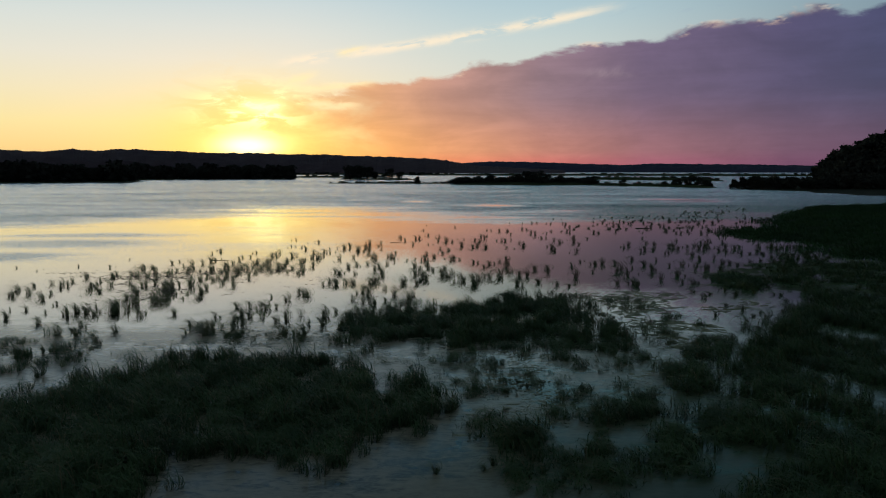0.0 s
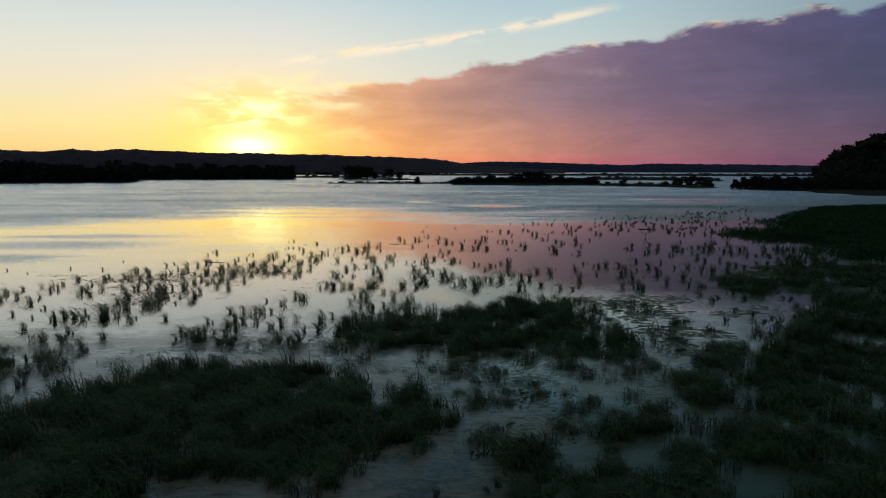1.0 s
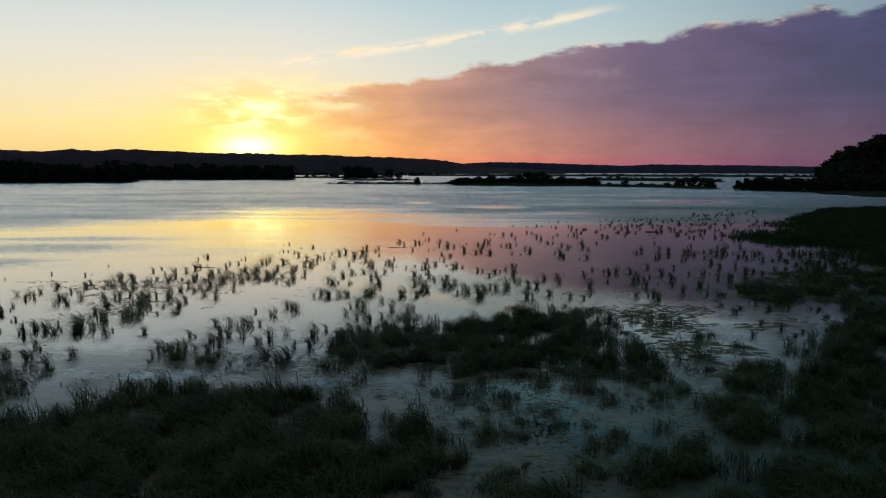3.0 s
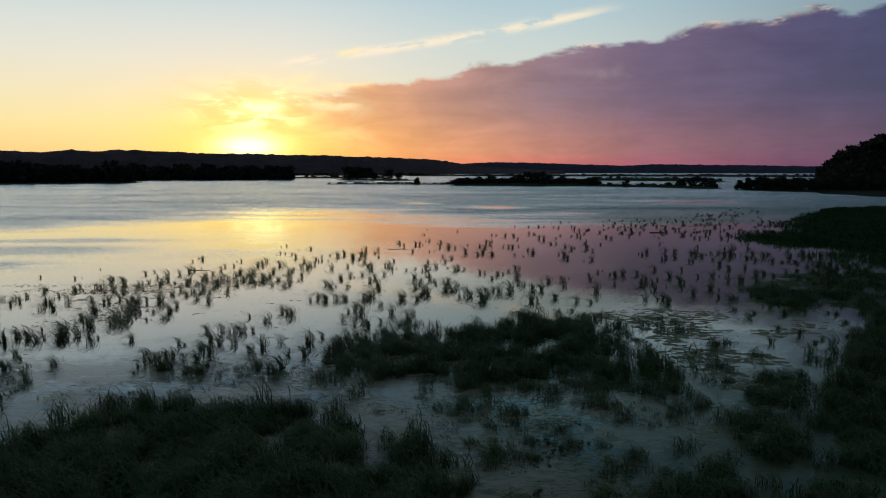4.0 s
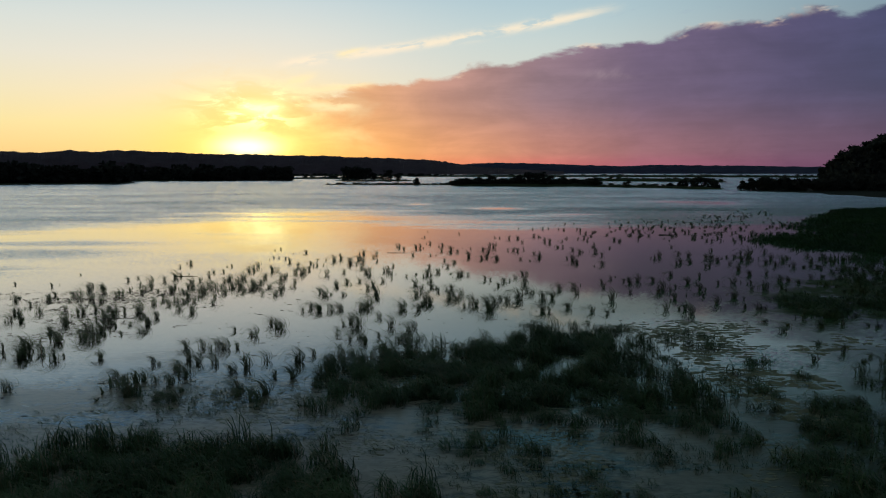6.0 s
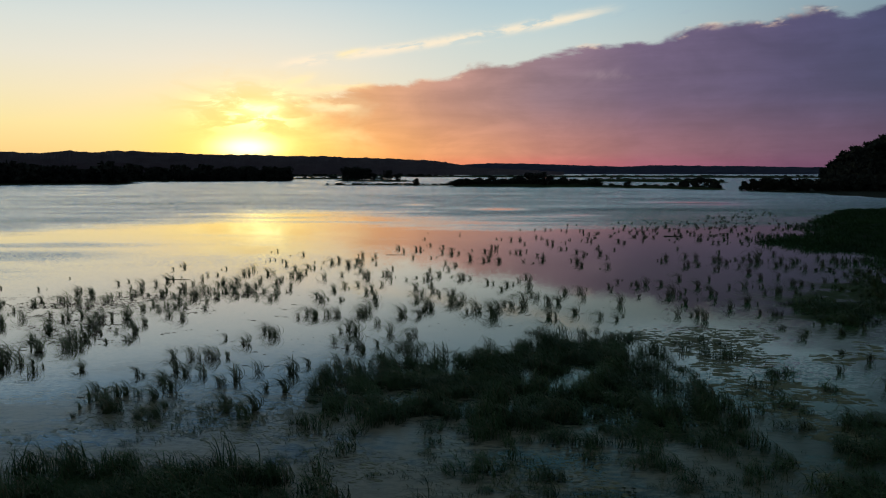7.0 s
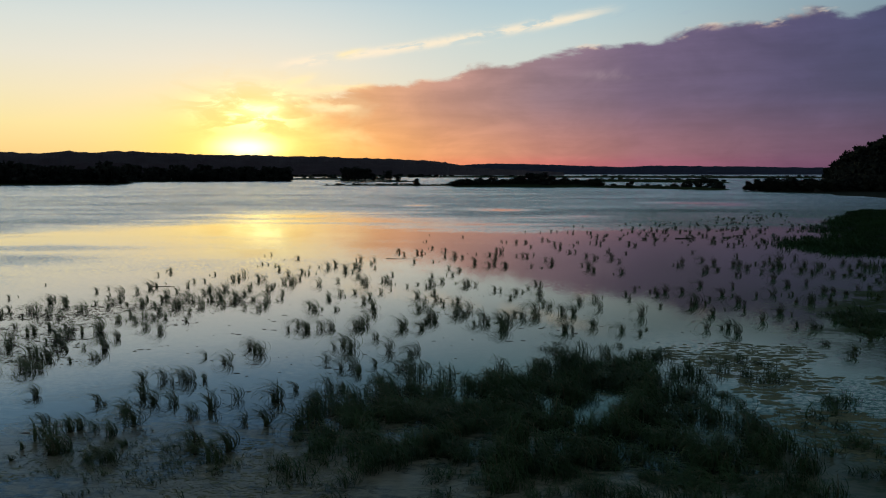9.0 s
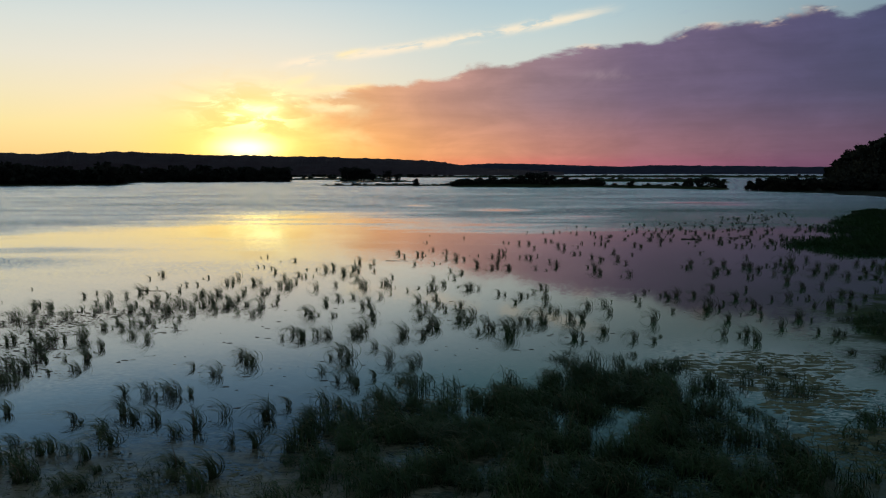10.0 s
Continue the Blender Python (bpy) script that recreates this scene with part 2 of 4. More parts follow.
def water_material():
    m, n, s = material("lake_water")
    pos = n.add("ShaderNodeNewGeometry").outputs["Position"]
    sep = n.add("ShaderNodeSeparateXYZ")
    n.put(sep.inputs[0], pos)
    x, y, _ = sep.outputs
    # where the wind ruffles the lake: the open far water, and some streaks
    broad = n.noise(n.vec(n.math("MULTIPLY", x, 0.6), y, 0.0), 0.022, 4, 0.55, 0.3)
    shore = n.math("ADD", n.math("MULTIPLY", n.math("MINIMUM", n.math("ADD", x, 40.0), 0.0), 1.4), n.span(x, -25.0, 12.0, 134.0, 112.0))
    far = n.math("ADD", n.math("SUBTRACT", y, shore), n.math("MULTIPLY", n.math("SUBTRACT", broad, 0.5), 150.0))
    ragged = n.noise(n.vec(n.math("MULTIPLY", x, 0.18), y, 8.0), 0.10, 5, 0.65, 0.5)
    wind = n.span(n.math("ADD", far, n.math("MULTIPLY", n.math("SUBTRACT", ragged, 0.5), 110.0)), -30.0, 45.0)
    streak = n.noise(n.vec(n.math("MULTIPLY", x, 0.42), y, 4.0), 0.055, 5, 0.55, 0.6)
    cell = n.bell(x, y, -40.0, 78.0, 26.0, 13.0)
    patch = n.math("MULTIPLY", n.span(streak, 0.42, 0.56), n.math("MULTIPLY", cell, 1.5, clamp=True))
    swath = n.noise(n.vec(n.math("MULTIPLY", x, 0.5), y, 14.0), 0.075, 4, 0.55, 1.2)
    cells = n.math("MAXIMUM", n.bell(x, y, -46.2, 75.9, 13.0, 6.0), n.math("MAXIMUM", n.bell(x, y, -50.0, 87.0, 14.0, 4.0), n.bell(x, y, -44.0, 64.0, 9.0, 4.0)))
    patch = n.math("MAXIMUM", n.math("MULTIPLY", patch, 0.45), n.math("MULTIPLY", n.span(swath, 0.32, 0.48), n.math("MULTIPLY", cells, 1.3, clamp=True)))
    wind = n.math("MAXIMUM", wind, n.math("MULTIPLY", patch, 0.7))
    # slicks that lie still in the ruffled water
    for sx, sy, wide, deep in ((7.5, 167.0, 6.0, 5.0), (21.7, 146.0, 5.0, 3.4), (-4.3, 135.0, 9.0, 5.0), (-12.7, 188.0, 4.0, 4.0), (63.5, 200.0, 12.0, 11.0), (12.0, 140.0, 7.0, 2.5)):
        still = n.math("MULTIPLY", n.bell(x, y, sx, sy, wide, deep), n.span(ragged, 0.40, 0.58))
        wind = n.math("MULTIPLY", wind, n.math("SUBTRACT", 1.0, n.math("MULTIPLY", still, 1.15, clamp=True)))
    # a film of weed and pollen in the shallows
    spots = n.noise(n.vec(n.math("MULTIPLY", x, 0.55), y, 9.0), 0.28, 6, 0.62, 0.5)
    near = n.span(n.math("ADD", y, n.math("MULTIPLY", n.math("SUBTRACT", ragged, 0.5), 14.0)), 45.0, 29.0)
    bank = n.span(n.math("SUBTRACT", x, n.math("MULTIPLY", n.math("SUBTRACT", y, 40.0), 0.42)), 6.5, 18.0)
    bank = n.math("MULTIPLY", bank, n.span(n.math("ADD", y, n.math("MULTIPLY", n.math("SUBTRACT", ragged, 0.5), 40.0)), 100.0, 48.0))
    clear = n.math("SUBTRACT", 1.0, n.math("MULTIPLY", n.bell(x, y, 12.0, 41.0, 3.8, 5.5), 0.8))
    near = n.math("MULTIPLY", n.math("MAXIMUM", near, n.math("MULTIPLY", bank, 0.85)), clear)
    thick = n.math("SUBTRACT", n.math("ADD", spots, n.math("MULTIPLY", near, n.span(x, -6.0, 5.0, 0.37, 0.26))), n.math("SUBTRACT", 0.66, n.math("MULTIPLY", bank, 0.10)))
    fine = n.noise(n.vec(n.math("MULTIPLY", x, 0.45), y, 1.0), 4.5, 5, 0.7, 0.6)
    film = n.math("MULTIPLY", n.span(n.math("ADD", thick, n.math("MULTIPLY", n.math("SUBTRACT", fine, 0.5), 0.75)), -0.06, 0.22), near)
    # the water towards the marshy shore is weedier and gleams less
    weedy = n.span(n.math("SUBTRACT", n.math("MULTIPLY", x, 0.9), n.math("MULTIPLY", n.math("SUBTRACT", y, 60.0), 0.25)), -10.0, 14.0)
    weedy = n.math("MULTIPLY", weedy, n.math("MULTIPLY", n.span(y, 34.0, 50.0, 0.35, 1.0), n.math("SUBTRACT", 1.0, n.math("MULTIPLY", n.bell(x, y, 11.5, 41.0, 4.0, 5.5), 0.85))))
    weedy = n.math("MULTIPLY", weedy, n.span(y, 260.0, 120.0))
    deep = n.mix(n.math("MAXIMUM", bank, n.math("MULTIPLY", weedy, 0.9)), (0.020, 0.024, 0.016, 1), (0.036, 0.098, 0.036, 1))
    n.put(s.inputs["Base Color"], n.mix(film, deep, n.mix(n.span(fine, 0.3, 0.7), n.mix(bank, (0.190, 0.182, 0.120, 1), (0.042, 0.060, 0.030, 1)), n.mix(bank, (0.290, 0.275, 0.185, 1), (0.070, 0.090, 0.045, 1)))))
    coat = n.math("MULTIPLY", n.math("SUBTRACT", 1.0, n.math("MULTIPLY", film, 0.85)), n.math("SUBTRACT", 0.75, n.math("MULTIPLY", weedy, 0.74)))
    gloss = n.math("SUBTRACT", 0.5, n.math("ADD", n.math("MULTIPLY", weedy, 0.42), n.math("MULTIPLY", film, 0.12)))
    n.put(s.inputs["Specular IOR Level"], gloss)
    r = n.math("ADD", n.math("MULTIPLY", wind, 0.08), n.math("ADD", 0.025, n.math("MULTIPLY", near, 0.02)))
    n.put(s.inputs["Roughness"], n.math("ADD", r, n.math("MULTIPLY", film, 0.18)))
    s.inputs["IOR"].default_value = 1.333
    # wavelets: the tilt of the surface, strong where the wind blows, gusty at several scales
    gust = n.noise(n.vec(n.math("MULTIPLY", x, 0.30), y, 3.0), 0.05, 6, 0.6, 0.8)
    gust = n.span(gust, 0.32, 0.68, 0.72, 1.2)
    brush = n.span(n.noise(n.vec(n.math("MULTIPLY", x, 0.5), y, 5.0), 0.33, 5, 0.65, 0.8), 0.42, 0.62)
    amount = n.math("ADD", n.math("MULTIPLY", n.math("MULTIPLY", wind, gust), n.span(x, -60.0, 60.0, 0.70, 1.0)),
                    n.math("ADD", 0.025, n.math("MULTIPLY", brush, n.math("ADD", n.math("MULTIPLY", near, 0.09), n.math("MULTIPLY", n.bell(x, y, 13.0, 40.0, 6.0, 8.0), 0.30)))))
    wave = n.add("ShaderNodeTexNoise")
    n.put(wave.inputs["Vector"], n.vec(n.math("MULTIPLY", x, 0.55), y, 0.0))
    wave.inputs["Scale"].default_value, wave.inputs["Detail"].default_value = 9.5, 3.0
    tilt = n.add("ShaderNodeVectorMath", operation="SUBTRACT")
    n.put(tilt.inputs[0], wave.outputs["Color"])
    n.put(tilt.inputs[1], n.vec(0.5, n.math("ADD", 0.5, n.math("MULTIPLY", wind, 0.17)), 0.5))
    grow = n.add("ShaderNodeVectorMath", operation="MULTIPLY")
    n.put(grow.inputs[0], tilt.outputs[0])
    n.put(grow.inputs[1], n.vec(amount, amount, 0.0))
    up = n.add("ShaderNodeVectorMath", operation="ADD")
    n.put(up.inputs[0], grow.outputs[0])
    up.inputs[1].default_value = (0.0, 0.0, 1.0)
    unit = n.add("ShaderNodeVectorMath", operation="NORMALIZE")
    n.put(unit.inputs[0], up.outputs[0])
    n.put(s.inputs["Normal"], unit.outputs[0])
    n.put(s.inputs["Coat Normal"], unit.outputs[0])
    s.inputs["Coat IOR"].default_value, s.inputs["Coat Roughness"].default_value = 1.45, 0.06
    n.put(s.inputs["Coat Weight"], coat)
    return m


WATER = water_material()
REED = rough_stuff("green_reed", (0.034, 0.056, 0.022, 1), (0.095, 0.145, 0.050, 1), 0.35, 0.6, 0, island=0.35, dry=(0.130, 0.105, 0.055, 1))
SEDGE = rough_stuff("dark_sedge", (0.016, 0.042, 0.015, 1), (0.070, 0.128, 0.044, 1), 0.55, 0.65, 0, island=0.25, dry=(0.110, 0.105, 0.050, 1))
LAWN = rough_stuff("meadow_sedge", (0.012, 0.044, 0.014, 1), (0.040, 0.098, 0.028, 1), 0.10, 0.8, 0, island=0.2)
LEAF = rough_stuff("tree_leaves", (0.022, 0.026, 0.018, 1), (0.042, 0.046, 0.032, 1), 0.05, 0.95, 0, island=0.5)
BARK = rough_stuff("bark", (0.05, 0.042, 0.034, 1), (0.13, 0.11, 0.09, 1), 1.5, 0.95, 0.5, 0.1)
MUD = rough_stuff("mud", (0.045, 0.040, 0.028, 1), (0.11, 0.10, 0.065, 1), 0.15, 0.9, 0.4, 0.3)
BANK = rough_stuff("bank_scrub", (0.020, 0.032, 0.013, 1), (0.045, 0.060, 0.026, 1), 0.2, 0.95, 0.5, 0.4)
PEAT = rough_stuff("wet_peat", (0.008, 0.012, 0.006, 1), (0.022, 0.027, 0.014, 1), 0.3, 0.95, 0.4, 0.2)
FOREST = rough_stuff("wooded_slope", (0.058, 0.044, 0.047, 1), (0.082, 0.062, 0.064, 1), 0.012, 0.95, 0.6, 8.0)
# far woods, with the blue of air haze mixed into their base colour
HAZE_BLUE = rough_stuff("distant_woods", (0.036, 0.040, 0.062, 1), (0.050, 0.054, 0.082, 1), 0.012, 0.95, 0.3, 8.0)
ALGAE = rough_stuff("floating_algae", (0.130, 0.142, 0.076, 1), (0.235, 0.245, 0.140, 1), 1.2, 0.75, 0.3, 0.02)
DRIFT = rough_stuff("wet_wood", (0.030, 0.024, 0.018, 1), (0.09, 0.075, 0.055, 1), 3.0, 0.7, 0.5, 0.03)
PAD = rough_stuff("lily_leaf", (0.030, 0.050, 0.020, 1), (0.075, 0.100, 0.040, 1), 2.0, 0.45, 0.1, 0.01)


# ---- mesh helpers ----
def mesh_of(name, verts, faces, mat, smooth=False):
    me = bpy.data.meshes.new(name)
    me.from_pydata([tuple(v) for v in verts] if not isinstance(verts, np.ndarray) else verts.tolist(), [], faces if isinstance(faces, list) else faces.tolist())
    me.materials.append(mat)
    if smooth:
        me.polygons.foreach_set("use_smooth", [True] * len(me.polygons))
    me.update()
    return me


def part(name, bm, mat, parent, label=""):
    me = bpy.data.meshes.new(name)
    bm.to_mesh(me)
    bm.free()
    me.materials.append(mat)
    ob = new(name, me)
    ob.parent = parent
    return tagged(ob, label)


def bearing(az, dist):
    """The place that many metres off, az degrees from the heading of the walk."""
    b = radians(az - HEAD)
    return 1.33 + math.sin(b) * dist, -1.4 + math.cos(b) * dist


def many(templates, places):
    """One big set of quads: a template at each place (x, y, z, turn, size, tall)."""
    vs, fs, base = [], [], 0
    for i, (x, y, z, turn, size, tall) in enumerate(places):
        v, f = templates[i % len(templates)]
        c, s = math.cos(turn) * size, math.sin(turn) * size
        w = np.empty_like(v)
        w[:, 0] = v[:, 0] * c - v[:, 1] * s + x
        w[:, 1] = v[:, 0] * s + v[:, 1] * c + y
        w[:, 2] = v[:, 2] * tall + z
        vs.append(w)
        fs.append(f + base)
        base += len(v)
    return np.concatenate(vs), np.concatenate(fs)


def within(poly, x, y):
    inside, j = False, len(poly) - 1
    for i in range(len(poly)):
        (xi, yi), (xj, yj) = poly[i], poly[j]
        if (yi > y) != (yj > y) and x < (xj - xi) * (y - yi) / (yj - yi) + xi:
            inside = not inside
        j = i
    return inside


def scatter(rng, poly, count, gap=-1.0, scale=0.2, ragged=0.0, holes=()):
    """Places in a polygon, fewer where the noise falls below gap, with a ragged rim; holes are open water: x, y, half width, half depth."""
    xs, ys = [p[0] for p in poly], [p[1] for p in poly]
    out, tries = [], 0
    while len(out) < count and tries < count * 40:
        tries += 1
        x, y = rng.uniform(min(xs), max(xs)), rng.uniform(min(ys), max(ys))
        q = Vector((x * scale, y * scale, 1.7))
        if gap > -1 and noise.fractal(q, 1.0, 2.0, 3) < gap:
            continue
        jx, jy = rng.gauss(0, ragged), rng.gauss(0, ragged)
        if any(((x + jx * 0.3 - hx) / a) ** 2 + ((y + jy * 0.3 - hy) / b) ** 2 < 1 for hx, hy, a, b in holes):
            continue
        if within(poly, x + jx, y + jy):
            out.append((x, y))
    return out


# ---- large structure ----
def sheet(name, z, mat, label):
    r, ring = 4900.0, 64
    verts = [(0, 0, z)] + [(r * math.cos(2 * math.pi * i / ring), r * math.sin(2 * math.pi * i / ring), z) for i in range(ring)]
    faces = [(0, 1 + i, 1 + (i + 1) % ring) for i in range(ring)]
    return tagged(new(name, mesh_of(name, verts, faces, mat)), label, name, kind="structure")


sheet("ground", -0.7, MUD, "dark muddy lake bed under shallow water")
sheet("water", 0.0, WATER, "calm lake water mirroring the sunset sky")


def ridge(name, profile, dist, deep, a0, a1, label, mat):
    """A long wooded bluff; profile gives its crest in degrees over the horizon along the azimuth."""
    rng = np.random.default_rng(5)
    az = np.arange(a0, a1, 0.055)
    crest = np.interp(az, [p[0] for p in profile], [p[1] for p in profile])
    rows = 9
    verts, faces = [], []
    for j in range(rows):
        f = j / (rows - 2)
        for i, a in enumerate(az):
            top = 8.4 + math.tan(radians(crest[i])) * dist
            d = dist + (f - 1.0) * deep + noise.noise(Vector((a * 0.9, j * 0.7, dist))) * deep * 0.08
            if j == rows - 1:
                h = top * 0.6
            else:
                h = top * (math.sin(min(f, 1) * math.pi / 2) ** 0.9)
                h += (noise.noise(Vector((a * 1.7, j * 1.3, 3.1))) * 5 + noise.noise(Vector((a * 6.0, j * 2.3, 8.0))) * 1.8 + rng.uniform(-0.7, 0.7)) * min(1, f * 2)
            x, y = bearing(a, d)
            verts.append((x, y, max(h, -0.5) if j else -0.5))
    w = len(az)
    for j in range(rows - 1):
        for i in range(w - 1):
            faces.append((j * w + i, j * w + i + 1, (j + 1) * w + i + 1, (j + 1) * w + i))
    tagged(new(name, mesh_of(name, verts, faces, mat)), label, "bluff", kind="structure")


ridge("backdrop_bluff", [(-75, 1.2), (-50, 1.5), (-38, 1.3), (-32.5, 1.45), (-30, 1.36), (-28, 1.58), (-26.5, 1.46), (-25.4, 1.6), (-23.8, 1.62),
                         (-22, 1.54), (-18.5, 1.4), (-15, 1.4), (-12.5, 1.32), (-10, 1.32), (-6.7, 1.2), (-4, 1.13), (-0.7, 0.98),
                         (1.2, 0.68), (3, 0.42), (7, 0.2), (10, 0.05)], 2800, 420, -75, 10, "dark wooded river bluff across the lake", FOREST)
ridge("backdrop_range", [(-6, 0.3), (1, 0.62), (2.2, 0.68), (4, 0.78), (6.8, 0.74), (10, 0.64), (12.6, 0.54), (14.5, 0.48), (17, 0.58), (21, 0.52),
                         (24, 0.48), (27.5, 0.40), (34, 0.42), (45, 0.5), (60, 0.4)], 4500, 300, -6, 60, "far wooded range on the horizon, coloured blue for haze", HAZE_BLUE)


def mound(name, outline, height, label, mat=BANK):
    """Low land with a soft edge; outline in plan."""
    cx, cy = sum(p[0] for p in outline) / len(outline), sum(p[1] for p in outline) / len(outline)
    pts = []
    for i, (x, y) in enumerate(outline):
        x2, y2 = outline[(i + 1) % len(outline)]
        for k in range(6):
            f = k / 6
            px, py = x + (x2 - x) * f, y + (y2 - y) * f
            wob = 1 + 0.10 * noise.noise(Vector((px * 0.05, py * 0.05, 0)))
            pts.append((cx + (px - cx) * wob, cy + (py - cy) * wob))
    verts, faces, m = [], [], len(pts)
    for f, z in ((1.0, -0.6), (0.97, 0.05), (0.9, 0.5 * height), (0.7, 0.9 * height), (0.35, height)):
        for x, y in pts:
            bump = 0.25 * height * noise.noise(Vector((x * 0.07 * f, y * 0.07, 5)))
            verts.append((cx + (x - cx) * f, cy + (y - cy) * f, z + (bump if z > 0.05 else 0)))
    for j in range(4):
        for i in range(m):
            faces.append((j * m + i, j * m + (i + 1) % m, (j + 1) * m + (i + 1) % m, (j + 1) * m + i))
    verts.append((cx, cy, height))
    for i in range(m):
        faces.append((4 * m + i, 4 * m + (i + 1) % m, len(verts) - 1))
    return tagged(new(name, mesh_of(name, verts, faces, mat, True)), label, "island", kind="structure")


def strip(a0, d0, a1, d1, deep):
    """A long island between two bearings."""
    (x0, y0), (x1, y1) = bearing(a0, d0), bearing(a1, d1)
    (x2, y2), (x3, y3) = bearing(a1, d1 + deep), bearing(a0, d0 + deep)
    mx, my = bearing((a0 + a1) / 2, (d0 + d1) / 2)
    return [(x0, y0), (mx, my), (x1, y1), ((x1 + x2) / 2 + 3, (y1 + y2) / 2), (x2, y2), ((x2 + x3) / 2, (y2 + y3) / 2), (x3, y3), ((x0 + x3) / 2 - 3, (y0 + y3) / 2)]


LOW = "low muddy island overgrown with shrubs"
mound("ground_island_1", strip(-55, 560, -23.6, 580, 160), 0.8, "low wooded island along the far shore")
mound("ground_island_2", strip(-24.5, 700, -12.2, 760, 130), 0.8, "low wooded island along the far shore")
mound("ground_island_3", strip(-12.5, 900, -4.5, 860, 60), 1.8, LOW)
mound("ground_island_4", strip(-8.4, 690, -2.6, 650, 40), 1.3, LOW)
mound("ground_island_5", strip(-9.6, 474, 1.0, 455, 7), 0.5, "thin mud bar with stumps and small shrubs")
mound("ground_island_6", strip(0.8, 425, 12.6, 418, 26), 1.5, LOW)
mound("ground_island_7", strip(12.0, 412, 21.4, 372, 12), 1.1, LOW)
mound("ground_island_8", strip(11.5, 690, 22.0, 620, 40), 2.2, LOW)
mound("ground_island_9", strip(-3.0, 1300, 30.0, 1250, 160), 3.0, "flat marshland far across the lake")
mound("ground_island_10", strip(-20.0, 1500, 0.0, 1500, 200), 3.0, "flat marshland far across the lake")
mound("ground_shore", [bearing(*p) for p in ((22.6, 356), (25.5, 330), (29, 300), (33, 262), (40, 240), (60, 230), (60, 900), (30, 900), (27.0, 600), (24.5, 400))],
      0.5, "dark peaty shore at the foot of a wooded hill", PEAT)


# ---- trees and woods ----
def leaf_cloud(rng, centre, radii, count, size):
    """Quads scattered over an uneven ball."""
    v, f = [], []
    for k in range(count):
        d = rng.normal(size=3)
        d /= np.linalg.norm(d)
        p = np.array(centre) + d * np.array(radii) * rng.uniform(0.55, 1.08)
        a, b = rng.normal(size=3), rng.normal(size=3)
        a *= size * rng.uniform(0.5, 1.0) / np.linalg.norm(a)
        b *= size * rng.uniform(0.4, 0.9) / np.linalg.norm(b)
        i = len(v)
        v += [p - a, p - b * 0.6, p + a, p + b]
        f.append((i, i + 1, i + 2, i + 3))
    return np.array(v), np.array(f)


def crown(rng, lumps, leaves, wide, size):
    """A crown one metre high, from 0.12 to 1."""
    vs, fs, base = [], [], 0
    for k in range(lumps):
        h = rng.uniform(0.22, 0.86)
        reach = wide * math.sqrt(max(0.05, 1 - ((h - 0.45) / 0.55) ** 2))
        t, q = rng.uniform(0, 6.283), reach * rng.uniform(0.15, 0.85)
        r = rng.uniform(0.12, 0.24)
        v, f = leaf_cloud(rng, (math.cos(t) * q, math.sin(t) * q, h), (r * 1.15, r * 1.15, r * 0.85), leaves, size)
        vs.append(v)
        fs.append(f + base)
        base += len(v)
    return np.concatenate(vs), np.concatenate(fs)


def limb(bm, a, b, r0, r1, sides=6):
    a, b = Vector(a), Vector(b)
    turn = (b - a).to_track_quat("Z", "Y").to_matrix()
    rings = []
    for p, r in ((a, r0), (a.lerp(b, 0.5), (r0 + r1) / 2), (b, r1)):
        rings.append([bm.verts.new(p + turn @ Vector((r * math.cos(6.2832 * i / sides), r * math.sin(6.2832 * i / sides), 0))) for i in range(sides)])
    for lo, hi in zip(rings, rings[1:]):
        for i in range(sides):
            bm.faces.new((lo[i], lo[(i + 1) % sides], hi[(i + 1) % sides], hi[i]))
    bm.faces.new(rings[-1])


def tree_kind(seed, wide, label, category="tree"):
    """A tree one metre high; copies are scaled to their height."""
    rng = np.random.default_rng(seed)
    base = new(category)
    bm = bmesh.new()
    limb(bm, (0, 0, -0.02), (rng.uniform(-0.03, 0.03), 0, 0.45), 0.028, 0.016)
    for k in range(6):
        t = k * 1.05 + rng.uniform(-0.3, 0.3)
        h = rng.uniform(0.25, 0.5)
        limb(bm, (0, 0, h), (math.cos(t) * wide * 0.6, math.sin(t) * wide * 0.6, h + rng.uniform(0.15, 0.32)), 0.012, 0.004, 5)
    part("trunk", bm, BARK, base)
    v, f = crown(rng, 16, 60, wide, 0.085)
    c = new("crown", mesh_of("crown", v, f, LEAF))
    c.parent = base
    return tagged(base, label, category, "trees on the islands")


def bush_kind(seed, label):
    rng = np.random.default_rng(seed)
    base = new("bush")
    bm = bmesh.new()
    for k in range(5):
        t = k * 1.26 + rng.uniform(-0.3, 0.3)
        limb(bm, (0, 0, -0.05), (math.cos(t) * 0.35, math.sin(t) * 0.35, 0.55), 0.03, 0.01, 5)
    part("stem", bm, BARK, base)
    v, f = crown(rng, 16, 50, 0.6, 0.13)
    v[:, 2] = (v[:, 2] - 0.12) * 1.08
    c = new("foliage", mesh_of("foliage", v, f, LEAF))
    c.parent = base
    return tagged(base, label, "bush", "bushes on the islands")


def set_tall(ob, x, y, z, turn, tall, wide=1.0):
    ob.matrix_basis = Matrix.LocRotScale((x, y, z), Euler((0, 0, turn)), (tall * wide, tall * wide, tall))


TREES = [tree_kind(20 + i, w, "dark leafy tree standing on a low island") for i, w in enumerate((0.38, 0.46, 0.55, 0.42))]
BUSHES = [bush_kind(40 + i, "dark rounded shrub on a low island") for i in range(3)]
rng = random.Random(11)
used = set()


